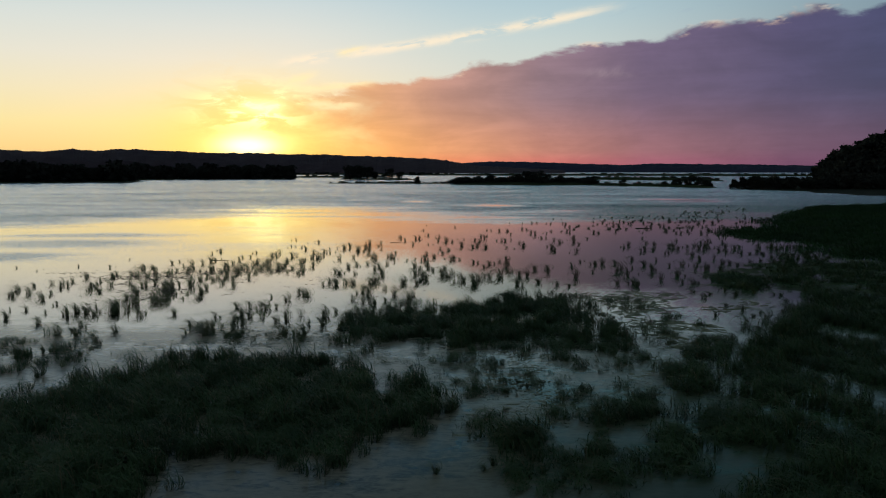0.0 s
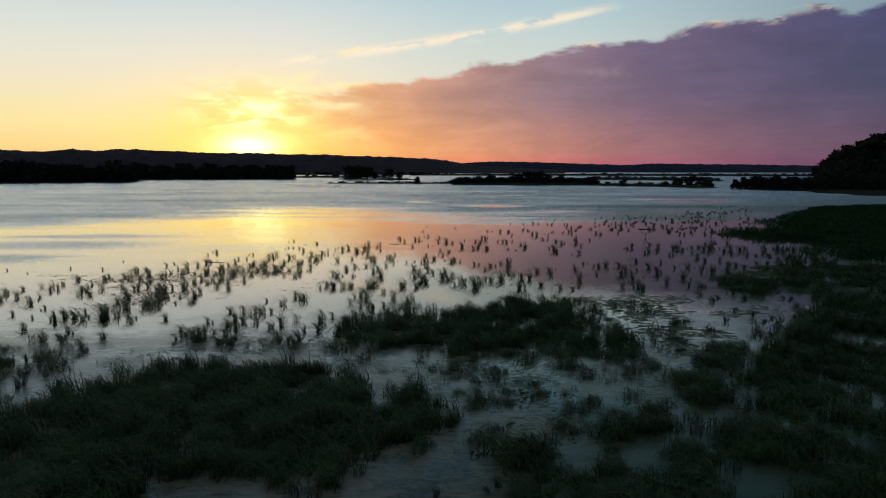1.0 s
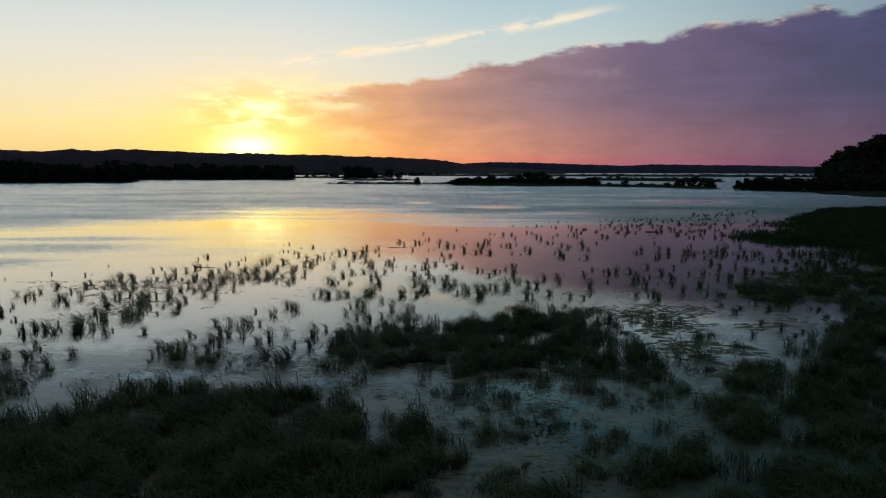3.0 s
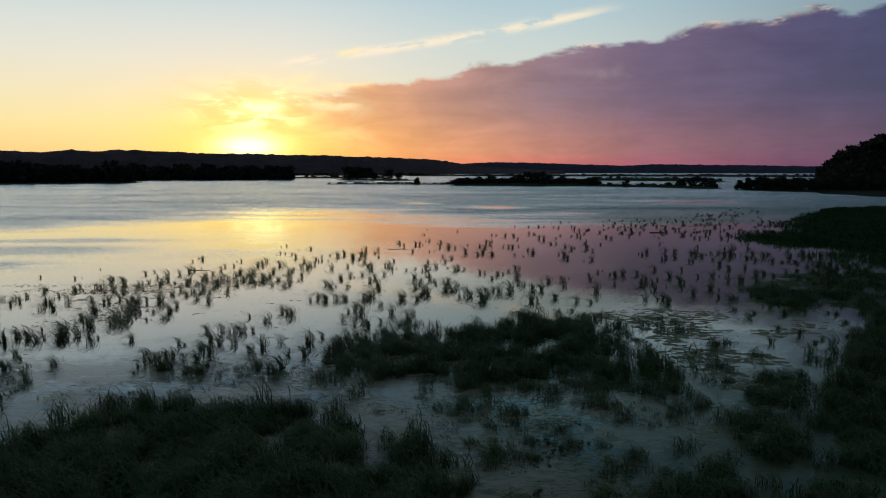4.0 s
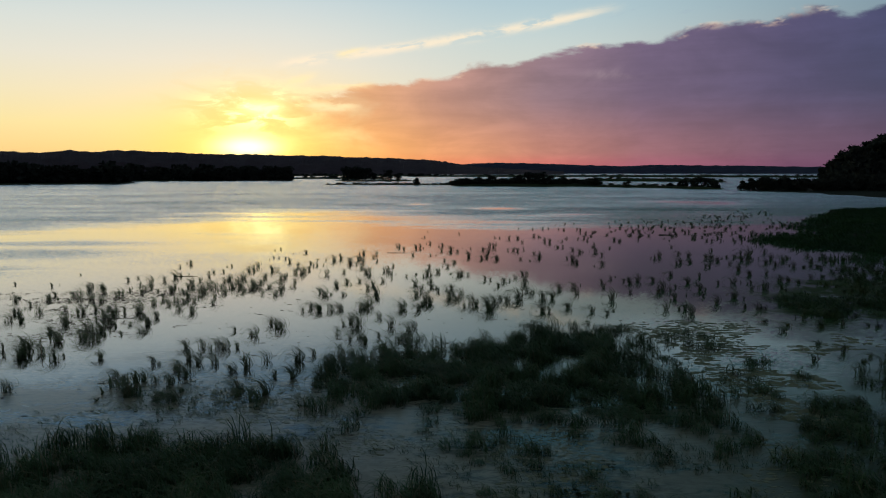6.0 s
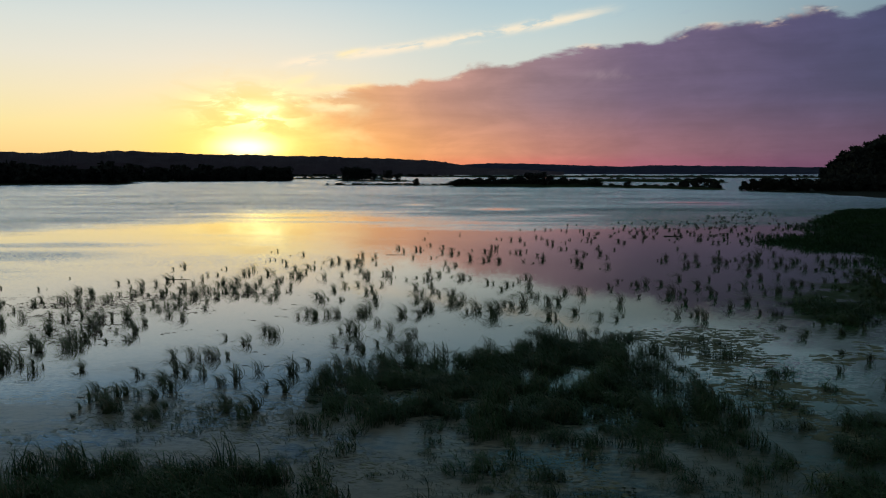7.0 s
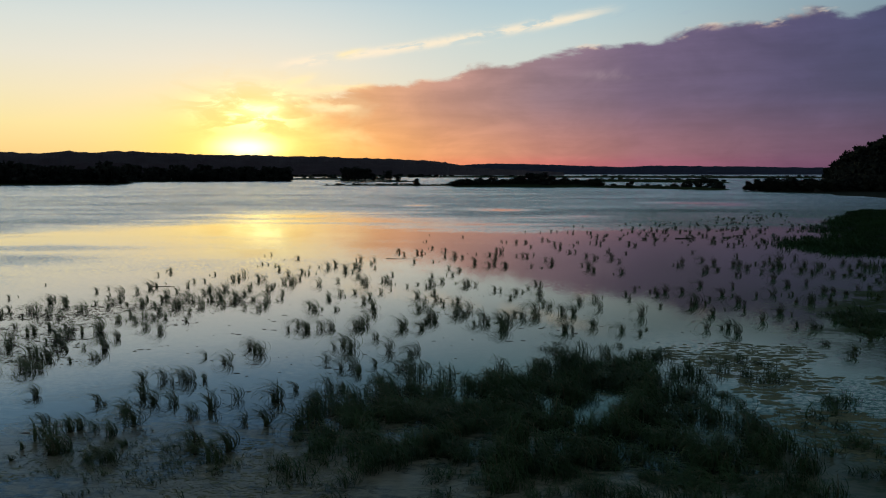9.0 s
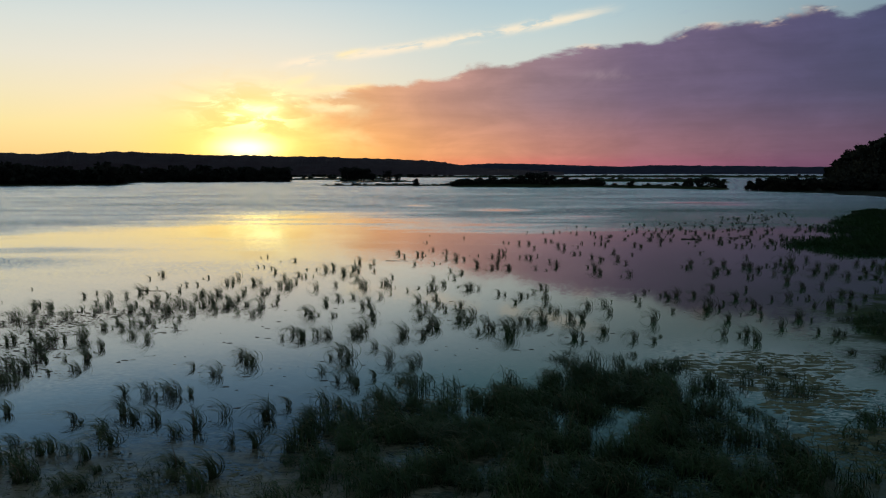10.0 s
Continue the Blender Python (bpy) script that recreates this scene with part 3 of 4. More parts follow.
def plant(kinds, az, dist, tall, wide=1.0):
    k = rng.randrange(len(kinds))
    ob = kinds[k]
    if ob.name in used:
        ob = copy_thing(ob, Matrix())
    used.add(kinds[k].name)
    x, y = bearing(az, dist)
    set_tall(ob, x, y, 0.35, rng.uniform(0, 6.28), tall, wide)


# single trees and shrubs that stand out: bearing, distance, height, breadth
for az, d, tall, wide in ((-7.6, 668, 13.5, 1.2), (-7.0, 670, 14, 1.3), (-6.3, 665, 13, 1.2), (-5.6, 668, 8, 1.0), (-4.4, 664, 11, 0.9),
                          (-3.7, 660, 7, 1.1), (3.9, 432, 6.2, 1.2), (6.2, 430, 6.6, 1.1), (7.1, 430, 8.6, 1.2), (7.9, 428, 8.0, 1.3), (8.6, 429, 6.8, 1.2),
                          (9.6, 428, 5.6, 1.2), (19.7, 386, 6.3, 1.1), (20.4, 384, 5.6, 1.1), (14.6, 402, 4.0, 1.1)):
    plant(TREES, az, d, tall, wide)
for az, d, tall, wide in ((-2.1, 462, 4.6, 0.9), (1.2, 432, 4.4, 1.3), (2.0, 434, 4.8, 1.4), (2.9, 433, 5.4, 1.3), (4.9, 432, 4.6, 1.4), (5.5, 433, 5.2, 1.2),
                          (10.6, 428, 4.2, 1.3), (11.4, 428, 3.6, 1.3), (12.2, 424, 5.0, 0.9), (13.4, 412, 2.2, 1.6), (15.8, 402, 2.4, 1.4), (16.6, 398, 2.0, 1.6),
                          (17.7, 394, 2.6, 1.5), (18.7, 390, 4.6, 1.2), (21.0, 380, 4.0, 1.2), (22.9, 362, 4.2, 1.4), (23.5, 360, 5.4, 1.3), (24.2, 358, 6.2, 1.3),
                          (24.8, 356, 5.6, 1.4), (25.4, 352, 6.2, 1.3), (26.0, 352, 5.2, 1.4), (26.7, 350, 5.8, 1.3), (27.5, 352, 5.6, 1.4), (28.3, 348, 6.0, 1.4)):
    plant(BUSHES, az, d, tall, wide)

wood_rng = np.random.default_rng(3)
LOW_TREES = []
for i in range(6):
    v, f = crown(wood_rng, 11, 17, 0.5, 0.185)
    v[:, 2] = np.maximum((v[:, 2] - 0.1) * 1.1, -0.02)
    w, g = leaf_cloud(wood_rng, (0, 0, 0.12), (0.05, 0.05, 0.14), 6, 0.07)
    LOW_TREES.append((np.concatenate([v, w]), np.concatenate([f, g + len(v)])))


def woods(name, spots, label):
    places = [(x, y, z, rng.uniform(0, 6.28), t * w, t) for x, y, z, t, w in spots]
    v, f = many(LOW_TREES, places)
    tagged(new(name, mesh_of(name, v, f, LEAF)), label, "woods", kind="stuff")


spots = []
for i in range(330):
    az = rng.uniform(-52, -24.0)
    d = 585 + rng.random() ** 1.5 * 110
    tall = 12 + 5.5 * noise.noise(Vector((az * 0.8, 0, 2))) + rng.uniform(-2, 3)
    spots.append((*bearing(az, d), 0.3, tall, rng.uniform(0.8, 1.25)))
for i in range(110):
    az = rng.uniform(-24.5, -12.4)
    d = 725 + rng.random() * 90
    tall = 13 + 5 * noise.noise(Vector((az * 1.2, 0, 7))) + rng.uniform(-3, 2.5)
    spots.append((*bearing(az, d), 0.3, tall, rng.uniform(0.8, 1.3)))
woods("island_woods", spots, "dark belt of leafy trees along the far shore")
spots = []
for a0, a1, d0, d1, tall, count in ((-12.3, -4.8, 905, 880, 4.0, 40), (-9.4, 0.9, 477, 460, 1.5, 90), (0.9, 12.4, 430, 424, 4.0, 260), (12.2, 21.2, 415, 378, 1.6, 150),
                                    (11.8, 21.8, 700, 635, 3.4, 110), (-3, 29, 1310, 1270, 4.5, 170), (-20, 0, 1520, 1510, 6.0, 120), (-8.2, -2.8, 690, 668, 2.2, 40)):
    for i in range(count):
        f = rng.random()
        x, y = bearing(a0 + (a1 - a0) * f, d0 + (d1 - d0) * f + rng.uniform(0, 8))
        spots.append((x, y, 0.0, tall * rng.uniform(0.4, 1.2), rng.uniform(1.0, 2.2)))
woods("island_scrub", spots, "low dark scrub along the mud bars")


# the wooded hill on the near shore
def hill_height(az, d):
    rise = np.interp(az, [27.8, 28.3, 29.2, 30.2, 32.4, 36, 42, 60], [0, 6, 11, 15, 25, 42, 56, 68])
    slope = min(1, max(0, (d - 455) / 75))
    return rise * (slope * slope * (3 - 2 * slope))


verts, faces, azs, ds = [], [], np.arange(26.5, 62, 0.5), (440, 455, 470, 485, 500, 515, 530, 560, 620, 700)
for d in ds:
    for az in azs:
        x, y = bearing(az, d)
        verts.append((x, y, hill_height(az, d) + (noise.noise(Vector((x * 0.03, y * 0.03, 1))) * 2 if d > 460 else 0)))
w = len(azs)
faces = [(j * w + i, j * w + i + 1, (j + 1) * w + i + 1, (j + 1) * w + i) for j in range(len(ds) - 1) for i in range(w - 1)]
tagged(new("ground_hill", mesh_of("ground_hill", verts, faces, FOREST, True)), "steep dark hillside above the marsh", "hill", kind="structure")
spots = []
for i in range(900):
    az, d = 28.2 + rng.random() ** 1.4 * 16, rng.uniform(350, 560)
    if az < 28.6 and d < 480:
        continue
    h = hill_height(az, d)
    spots.append((*bearing(az, d), h - 0.5 if h > 1 else 0.6, rng.uniform(7, 12) * min(1.0, 0.45 + (az - 28.2) * 0.35) if h > 1 else rng.uniform(3, 7), rng.uniform(0.9, 1.3)))
woods("hillside_woods", spots, "dense dark trees covering the hillside")


# ---- reeds ----
def blades(rng, count, length, spread, bend, lean, segs, width, fan=0.6):
    """A clump of thin leaves: they lean to +x from one root and the wind bows them over to -x."""
    vs, fs = [], []
    for k in range(count):
        t, q = rng.uniform(0, 6.283), spread * math.sqrt(rng.random())
        p = np.array([math.cos(t) * q, math.sin(t) * q, -0.06])
        side = rng.gauss(0, fan)
        wind = np.array([-math.cos(side), math.sin(side), 0.0])
        across = np.array([wind[1], -wind[0], 0.0])
        roll = rng.uniform(0, 3.14)
        ln = length * rng.uniform(0.5, 1.1)
        th, k2 = -lean * rng.uniform(0.3, 1.4), bend * rng.uniform(0.75, 1.15)
        droop = rng.uniform(0.75, 1.0)
        first = len(vs)
        for j in range(segs + 1):
            s = j / segs
            ang = th + k2 * s ** droop
            w = width * (1 - 0.75 * s ** 2.5) * 0.5
            o = across * math.cos(roll) + wind * math.sin(roll) * 0.6
            vs += [p - o * w, p + o * w]
            p = p + (wind * math.sin(ang) + np.array([0, 0, math.cos(ang)])) * (ln / segs)
        for j in range(segs):
            i = first + 2 * j
            fs.append((i, i + 1, i + 3, i + 2))
    return np.array(vs), np.array(fs)


reed_rng = random.Random(4)
CLUMPS = []
for i in range(16):      # rounded domes, and slim crescents
    if i % 2:
        v, f = blades(reed_rng, reed_rng.choice((28, 40, 54)), 1.15, reed_rng.uniform(0.06, 0.13), reed_rng.uniform(2.8, 3.3), reed_rng.uniform(0.5, 0.8), 7, 0.023, 0.5)
    else:
        v, f = blades(reed_rng, reed_rng.choice((40, 56, 76)), 1.36, reed_rng.uniform(0.12, 0.20), reed_rng.uniform(3.2, 3.8), reed_rng.uniform(0.6, 1.0), 8, 0.023, 0.65)
    CLUMPS.append(mesh_of("reed_clump", v, f, REED))

# standing places in the water, with their size
REEDS_ROW_A = [
    (0.4, 16.9, 0.6), (2, 17.5, 0.8), (0.6, 21.8, 1), (2.7, 18.7, 1.1), (3.1, 18.9, 1), (5.8, 21.8, 1.3), (-16.4, 25.5, 1.2), (0.8, 22.1, 0.8),
    (1.5, 24.4, 1), (-19, 28, 1.4), (-16.1, 26.8, 0.8), (-21, 30.2, 0.8), (-19.8, 32.3, 1.1), (-18.8, 32.3, 1), (-18.5, 30, 0.8), (-17.1, 33, 1),
    (-17.1, 31.1, 1), (-13.2, 33.7, 1.3), (-12.6, 33.3, 1.1), (-12.2, 32.5, 1), (-12, 32.7, 1.2), (-11.2, 34, 1), (-10.9, 32.1, 0.8), (-10.4, 33.1, 0.5),
    (-10.4, 32.1, 0.8), (-10.2, 32.1, 1), (-8.5, 33.5, 1.1), (-8.3, 33.6, 0.8), (-7.3, 32.2, 1.2), (-7.2, 33, 1.3)]
REEDS_ROW_B = [
    (11, 31.8, 1), (12.3, 31.8, 1.1), (14.4, 32.6, 1.1), (-25, 36.1, 1), (-22.4, 35, 0.8), (-22.1, 37.2, 1.1), (-21.3, 37.8, 1.3), (-20.6, 37.4, 1.1),
    (-19.8, 34.6, 0.8), (-19.5, 37.6, 1.1), (-17.8, 37.2, 1), (-16, 37.7, 1), (-13.9, 35, 0.8), (-13.3, 37, 0.7), (-12.7, 34.3, 1.1), (-12.5, 34.5, 0.9),
    (-12, 37.7, 1), (-12, 34.4, 0.8), (-11.9, 36.1, 1), (-11.3, 37.1, 0.9), (-11.1, 35, 1.3), (-10.6, 37.1, 1.1), (-9.4, 35.9, 0.9), (-9, 36.5, 1.2),
    (-8.5, 37.6, 1.1), (-7.5, 35.3, 0.7), (-7.1, 37.5, 1.3), (-6.7, 35.1, 1.2), (-5.6, 37.3, 1), (-5.5, 34.8, 1.3)]
REEDS_ROW_C = [
    (-5.5, 35.8, 1), (-4.7, 36.6, 0.8), (-4.3, 37.5, 0.8), (-3.9, 36.1, 0.8), (-3.3, 36.4, 1), (-3.2, 37.4, 1.3), (-2.8, 36.9, 1.2), (-2.3, 35.9, 1.2),
    (16.5, 36.4, 1), (-26.4, 41.7, 0.9), (-25.4, 38.5, 0.7), (-24.6, 40.3, 0.5), (-22.1, 38.1, 1.2), (-20.4, 39.4, 1.4), (-20.2, 41.2, 1.2), (-20.1, 38.5, 1.3),
    (-19.7, 40.6, 0.9), (-19.2, 38.5, 1.1), (-18.8, 41.3, 1.2), (-18.2, 40.8, 1.1), (-17.9, 41, 1), (-13, 39.8, 0.8), (-12.2, 39.8, 0.9), (-11.5, 40, 1),
    (-11.1, 39.7, 1.2), (-5.4, 38.8, 1.1), (-5, 42, 1.1), (-4.9, 38.8, 0.7), (-4.6, 40.9, 1), (-3.5, 39.2, 0.8)]
REEDS_ROW_D = [
    (-2.4, 40.7, 1.3), (-2.4, 39.4, 1), (15.6, 38.4, 0.7), (17.8, 40.1, 0.9), (18.3, 38, 1.1), (20.9, 40.3, 1), (-30.4, 45.2, 1.2), (-29.3, 43, 1),
    (-28.9, 44.1, 1), (-27.3, 44.1, 0.6), (-27.1, 42.6, 0.9), (-25.2, 45.2, 1), (-24.4, 45, 0.8), (-22.4, 45.7, 1.3), (-21.4, 44.2, 1), (-21.3, 42.6, 0.9),
    (-19.6, 43.1, 1.2), (-19.2, 44.2, 0.8), (-19.1, 44.7, 1), (-18.9, 42.7, 0.9), (-18.7, 42.9, 1.1), (-17.1, 44.5, 1.2), (-16.6, 42.8, 0.9), (-11.8, 43.3, 0.6),
    (-10.5, 42.3, 0.9), (-10.4, 45, 1), (-9.9, 44.3, 0.8), (-9.6, 43.9, 1.2), (-6.3, 42.7, 0.9), (-6.1, 45.5, 1)]
REEDS_ROW_E = [
    (-5.7, 44.9, 1.4), (-4.1, 42.2, 0.6), (-3.8, 44.5, 1.3), (-2.7, 43.7, 0.9), (-2.5, 44.5, 1.1), (19.5, 45.7, 0.8), (20.8, 45.9, 1), (-30.3, 46.9, 0.8),
    (-29.7, 48, 0.9), (-28.9, 48, 0.8), (-28.8, 49.2, 0.7), (-28, 47.3, 0.8), (-28, 46.4, 0.8), (-26.7, 49.4, 0.7), (-26.1, 47, 1), (-25.5, 46.5, 0.9),
    (-25, 47.5, 1), (-22.5, 47.3, 0.8), (-22.4, 47.6, 1), (-22.1, 48.5, 0.9), (-20.8, 48, 1.1), (-20.3, 46.3, 1.1), (-20.2, 46.9, 1.3), (-19.3, 48, 1.3),
    (-17.4, 46.4, 1), (-17.1, 48.7, 0.9), (-16, 48.1, 1), (-9.2, 49.6, 1.1), (-8.6, 49, 0.9), (-8.5, 48.4, 1.2)]
REEDS_ROW_F = [
    (-7.9, 49, 1.1), (-7.5, 49.6, 1.1), (-7.3, 49, 0.8), (-6.1, 49.4, 0.9), (-5.9, 49.7, 1.1), (-4.7, 46.9, 0.8), (-3.7, 49.2, 0.9), (-3.6, 49.5, 1.1),
    (-2.6, 49.2, 1.1), (1.6, 50, 1.5), (1.7, 48.8, 1.2), (4.8, 48.9, 1.3), (7.8, 49, 1), (8.6, 48.4, 0.8), (12.3, 49.7, 0.9), (13.5, 48.6, 1.3),
    (13.5, 49.8, 1), (17.9, 49.9, 1), (19.3, 47.2, 0.8), (20.9, 47.7, 1.2), (21.1, 47.3, 1.3), (21.3, 48, 1.4), (-28.8, 51.1, 1.1), (-27.4, 53.1, 0.8),
    (-26.9, 51.6, 0.9), (-26, 52.8, 0.9), (-25.4, 52.4, 1.2), (-24.3, 52, 0.9), (-23.4, 51.7, 1.1), (-23.2, 53.2, 0.8)]
REEDS_ROW_G = [
    (-23.1, 53.6, 1.1), (-19.5, 50.5, 0.9), (-19.5, 51.9, 0.7), (-18.4, 50.3, 1), (-18.4, 51.5, 0.9), (-18.2, 52.7, 1.2), (-17.8, 51.2, 0.8), (-17.2, 51.3, 0.7),
    (-16.4, 52.7, 0.8), (-15.7, 50.6, 0.6), (-12.7, 53.9, 0.8), (-8, 53.8, 0.6), (-5.8, 50.3, 1.2), (-5.6, 53.1, 1), (-2.4, 51.8, 1.3), (-2, 51.1, 1.1),
    (-0.9, 53.3, 1.3), (-0.4, 52.6, 1), (0.6, 51.2, 1.3), (0.9, 50.6, 1), (2, 51.3, 1.3), (2.5, 52.7, 0.8), (2.9, 52, 1.2), (3.7, 53.4, 1.5),
    (3.7, 52, 1.3), (5.3, 53.5, 1.1), (5.9, 53.2, 1.3), (6.5, 50.1, 1.1), (9.7, 52.9, 1.3), (13.9, 53.3, 0.9)]
REEDS_ROW_H = [
    (16.1, 51.8, 1), (17.4, 50.5, 0.7), (17.9, 53.9, 0.8), (18, 53.9, 1), (-37.8, 56.2, 0.4), (-35, 54.6, 0.3), (-33, 57.4, 0.5), (-29.9, 56.8, 0.5),
    (-26.7, 56.5, 0.6), (-26.5, 55.6, 0.9), (-26, 56.5, 0.9), (-25, 54.8, 1.2), (-23.3, 55.2, 0.6), (-22.5, 55.7, 0.8), (-22.3, 56.3, 0.8), (-22.2, 54.6, 0.7),
    (-20.7, 56.7, 0.6), (-20.6, 55.8, 0.9), (-20.3, 55, 1), (-19.8, 56.7, 0.7), (-19.5, 56.7, 0.8), (-18.6, 55.9, 0.8), (-18.5, 57.3, 1), (-18, 55, 1.2),
    (-17.9, 54.2, 1), (-17.9, 56.8, 1), (-16.6, 55.1, 0.8), (-16.6, 56.8, 0.9), (-16.3, 54.3, 0.9), (-16, 56.9, 1.1)]
REEDS_ROW_I = [
    (-15.4, 57.8, 1.2), (-15.2, 55.1, 0.8), (-15, 56, 0.9), (-14.8, 56.9, 1.2), (-13.9, 56.9, 0.8), (-13.7, 54.4, 0.9), (-13.1, 57, 1.2), (-12.5, 54.9, 0.8),
    (-12.3, 57.6, 0.7), (-9.8, 54.8, 0.8), (-9.3, 54, 1.2), (-9.3, 58, 0.9), (-9, 57.1, 0.7), (-6.8, 56.6, 1), (-6, 55, 1.1), (-3.1, 54, 1),
    (-2.9, 55.6, 1), (-2.2, 57.4, 0.9), (-1.7, 55.6, 0.6), (-0.8, 56.9, 0.9), (-0.1, 54.1, 1.2), (4.5, 55.8, 0.8), (4.7, 55, 1.2), (6.9, 56.8, 1.1),
    (7.8, 55.1, 1), (8, 57.7, 1), (10.2, 57.8, 0.6), (11.6, 55.7, 0.5), (13.5, 55.7, 0.8), (14.1, 57, 1.2)]
REEDS_ROW_J = [
    (14.6, 56.5, 0.6), (15.4, 58, 0.6), (16.1, 54.3, 0.6), (16.8, 57.1, 1.1), (20.5, 57.3, 0.7), (21.5, 57.3, 1.2), (22.6, 57.3, 0.9), (27, 55.1, 1.2),
    (27.8, 57.2, 1.4), (-25.6, 59.5, 0.8), (-24.1, 58.5, 0.4), (-23.4, 58.5, 1), (-22.8, 59.6, 0.8), (-22.6, 61.1, 1.1), (-22.5, 61.8, 0.7), (-20.3, 58.6, 1),
    (-20.2, 61.8, 0.7), (-20.1, 59.7, 0.7), (-18, 59.1, 0.9), (-18, 60.4, 0.9), (-17.1, 60.8, 1.1), (-16.9, 58.7, 1), (-15.4, 60.9, 0.9), (-15.1, 58.8, 0.8),
    (-14.2, 60.9, 0.9), (-14, 61.4, 0.8), (-12.7, 59.5, 0.6), (-8.8, 59.6, 0.8), (-7.8, 59.7, 0.8), (-6.6, 58.1, 0.8)]
REEDS_ROW_K = [
    (-6.1, 60.1, 1), (-5.5, 61.2, 0.5), (-3.5, 58.6, 1.2), (-2.4, 59.9, 0.8), (1.7, 61.1, 0.7), (2.1, 60.9, 0.5), (2.6, 58.1, 0.8), (3.1, 60.1, 0.9),
    (3.6, 60.5, 0.5), (4.5, 58.5, 1), (4.8, 61.6, 1.1), (10.4, 59.7, 0.6), (11.5, 61.8, 0.6), (12.5, 59.8, 1), (12.8, 61.4, 0.5), (13.3, 60.8, 1.2),
    (14.5, 60.9, 0.9), (16.8, 59.9, 1.1), (19, 59.6, 0.6), (20.2, 60.1, 1), (21.6, 60.1, 0.6), (24.1, 61.2, 0.9), (24.8, 61.2, 1.1), (25.2, 60.2, 0.8),
    (-30.8, 62.2, 0.3), (-20.7, 64.2, 0.6), (-19.9, 64.3, 0.6), (-18, 65.1, 1), (-16.1, 65.2, 1.1), (-15.8, 65.7, 0.9)]
REEDS_ROW_L = [
    (-13.8, 64, 0.9), (-13.3, 64, 1.1), (-13.2, 64.5, 0.8), (-13.1, 65.8, 0.7), (-11.1, 63.3, 0.9), (-9.9, 64.6, 0.7), (-8.1, 64.7, 0.8), (-7.7, 63.9, 1.2),
    (-6.4, 65.5, 1), (-5.9, 64.2, 0.8), (-4.5, 62.4, 0.5), (-2.9, 63.6, 1), (-2.6, 63.6, 0.9), (-2.1, 64.9, 0.9), (-0.4, 63.2, 0.9), (-0.1, 63.7, 1),
    (0.4, 63.3, 0.8), (4.1, 62, 0.8), (4.8, 63.9, 0.8), (16.7, 63.8, 0.9), (18.8, 63.2, 0.7), (23.2, 64.5, 1), (24.6, 64.6, 0.8), (27.1, 62.4, 0.9),
    (29.2, 62.1, 1.1), (30.9, 62.2, 1.2), (-24.8, 67.3, 0.6), (-24.6, 69.1, 0.8), (-20.4, 67.8, 0.5), (-18, 66.2, 0.7)]
REEDS_ROW_M = [
    (-18, 67.6, 0.9), (-14.6, 68, 0.8), (-13.8, 69.5, 0.9), (-13, 68.6, 0.7), (-8.8, 67.3, 0.9), (-6.2, 68.3, 0.6), (-3, 67.5, 0.9), (-1.4, 68.1, 0.7),
    (21.2, 68.9, 0.6), (21.6, 69, 0.6), (23.3, 67.1, 1), (29, 69.5, 1), (-18.4, 74, 0.5), (-17.9, 74, 0.4), (-17.1, 73.3, 0.5), (-16.1, 71, 0.8),
    (-13.8, 72.4, 0.4), (-13, 72.4, 0.4), (-12.2, 72.4, 1), (-11.8, 73.5, 1), (-10.7, 71.8, 1.2), (-10.3, 70.2, 1), (-10, 72.9, 1), (-9.4, 71.9, 0.9),
    (-8.1, 71.9, 0.6), (-1.8, 72.1, 0.7), (-0.9, 70.6, 0.9), (1.7, 74, 1), (3.1, 74, 0.8), (3.2, 73.7, 1.1)]
REEDS_ROW_N = [
    (5.4, 73.7, 0.8), (10.2, 73.2, 1.2), (10.3, 71, 1), (12.5, 70.4, 0.9), (19.2, 70.6, 0.7), (19.9, 71.9, 1), (20.9, 72, 0.8), (23.7, 73, 0.9),
    (24, 70.8, 0.8), (26.2, 73.8, 1.1), (26.8, 73.8, 1.2), (27.5, 71.6, 1.1), (27.7, 70, 0.9), (29.7, 73.2, 1.1), (31.1, 70.8, 1), (33.7, 73.4, 1),
    (33.7, 71.9, 1), (36.3, 73.9, 1.1), (-10.2, 77.3, 1), (-8.9, 77.3, 0.8), (-8.8, 74.7, 0.8), (-5.1, 76.3, 0.9), (-3.3, 76.4, 0.5), (0.4, 75.7, 1.3),
    (2.2, 75.8, 1), (7.3, 74.9, 0.8), (7.5, 76, 1.1), (9.9, 74.3, 0.5), (13.8, 77.3, 0.9), (18.3, 74.5, 0.7)]
REEDS_ROW_O = [
    (19.2, 76.4, 1), (22.1, 76.5, 1), (23.4, 75.4, 0.9), (23.7, 74.7, 1.1), (25.6, 75.9, 0.6), (26.3, 75.9, 1), (28.2, 77.5, 1.4), (29.4, 74.9, 1),
    (31, 75, 0.8), (33.8, 76.9, 0.9), (35.3, 77, 1), (-19.7, 81.2, 0.5), (-16.3, 78.3, 0.8), (-6.5, 81.6, 0.8), (-2.4, 80.5, 0.9), (-1.5, 81.8, 1.1),
    (-1.4, 78.8, 0.8), (-0.7, 79.7, 0.7), (2, 81.9, 0.9), (2.5, 79.8, 0.9), (5.2, 81.2, 0.8), (5.6, 80.7, 1), (7.1, 78.3, 0.6), (11.5, 81.4, 0.8),
    (11.9, 79.3, 0.9), (13.6, 80.2, 0.9), (21.7, 78.4, 0.8), (26.1, 81.5, 0.7), (28, 78.6, 0.8), (30.9, 79.9, 1)]
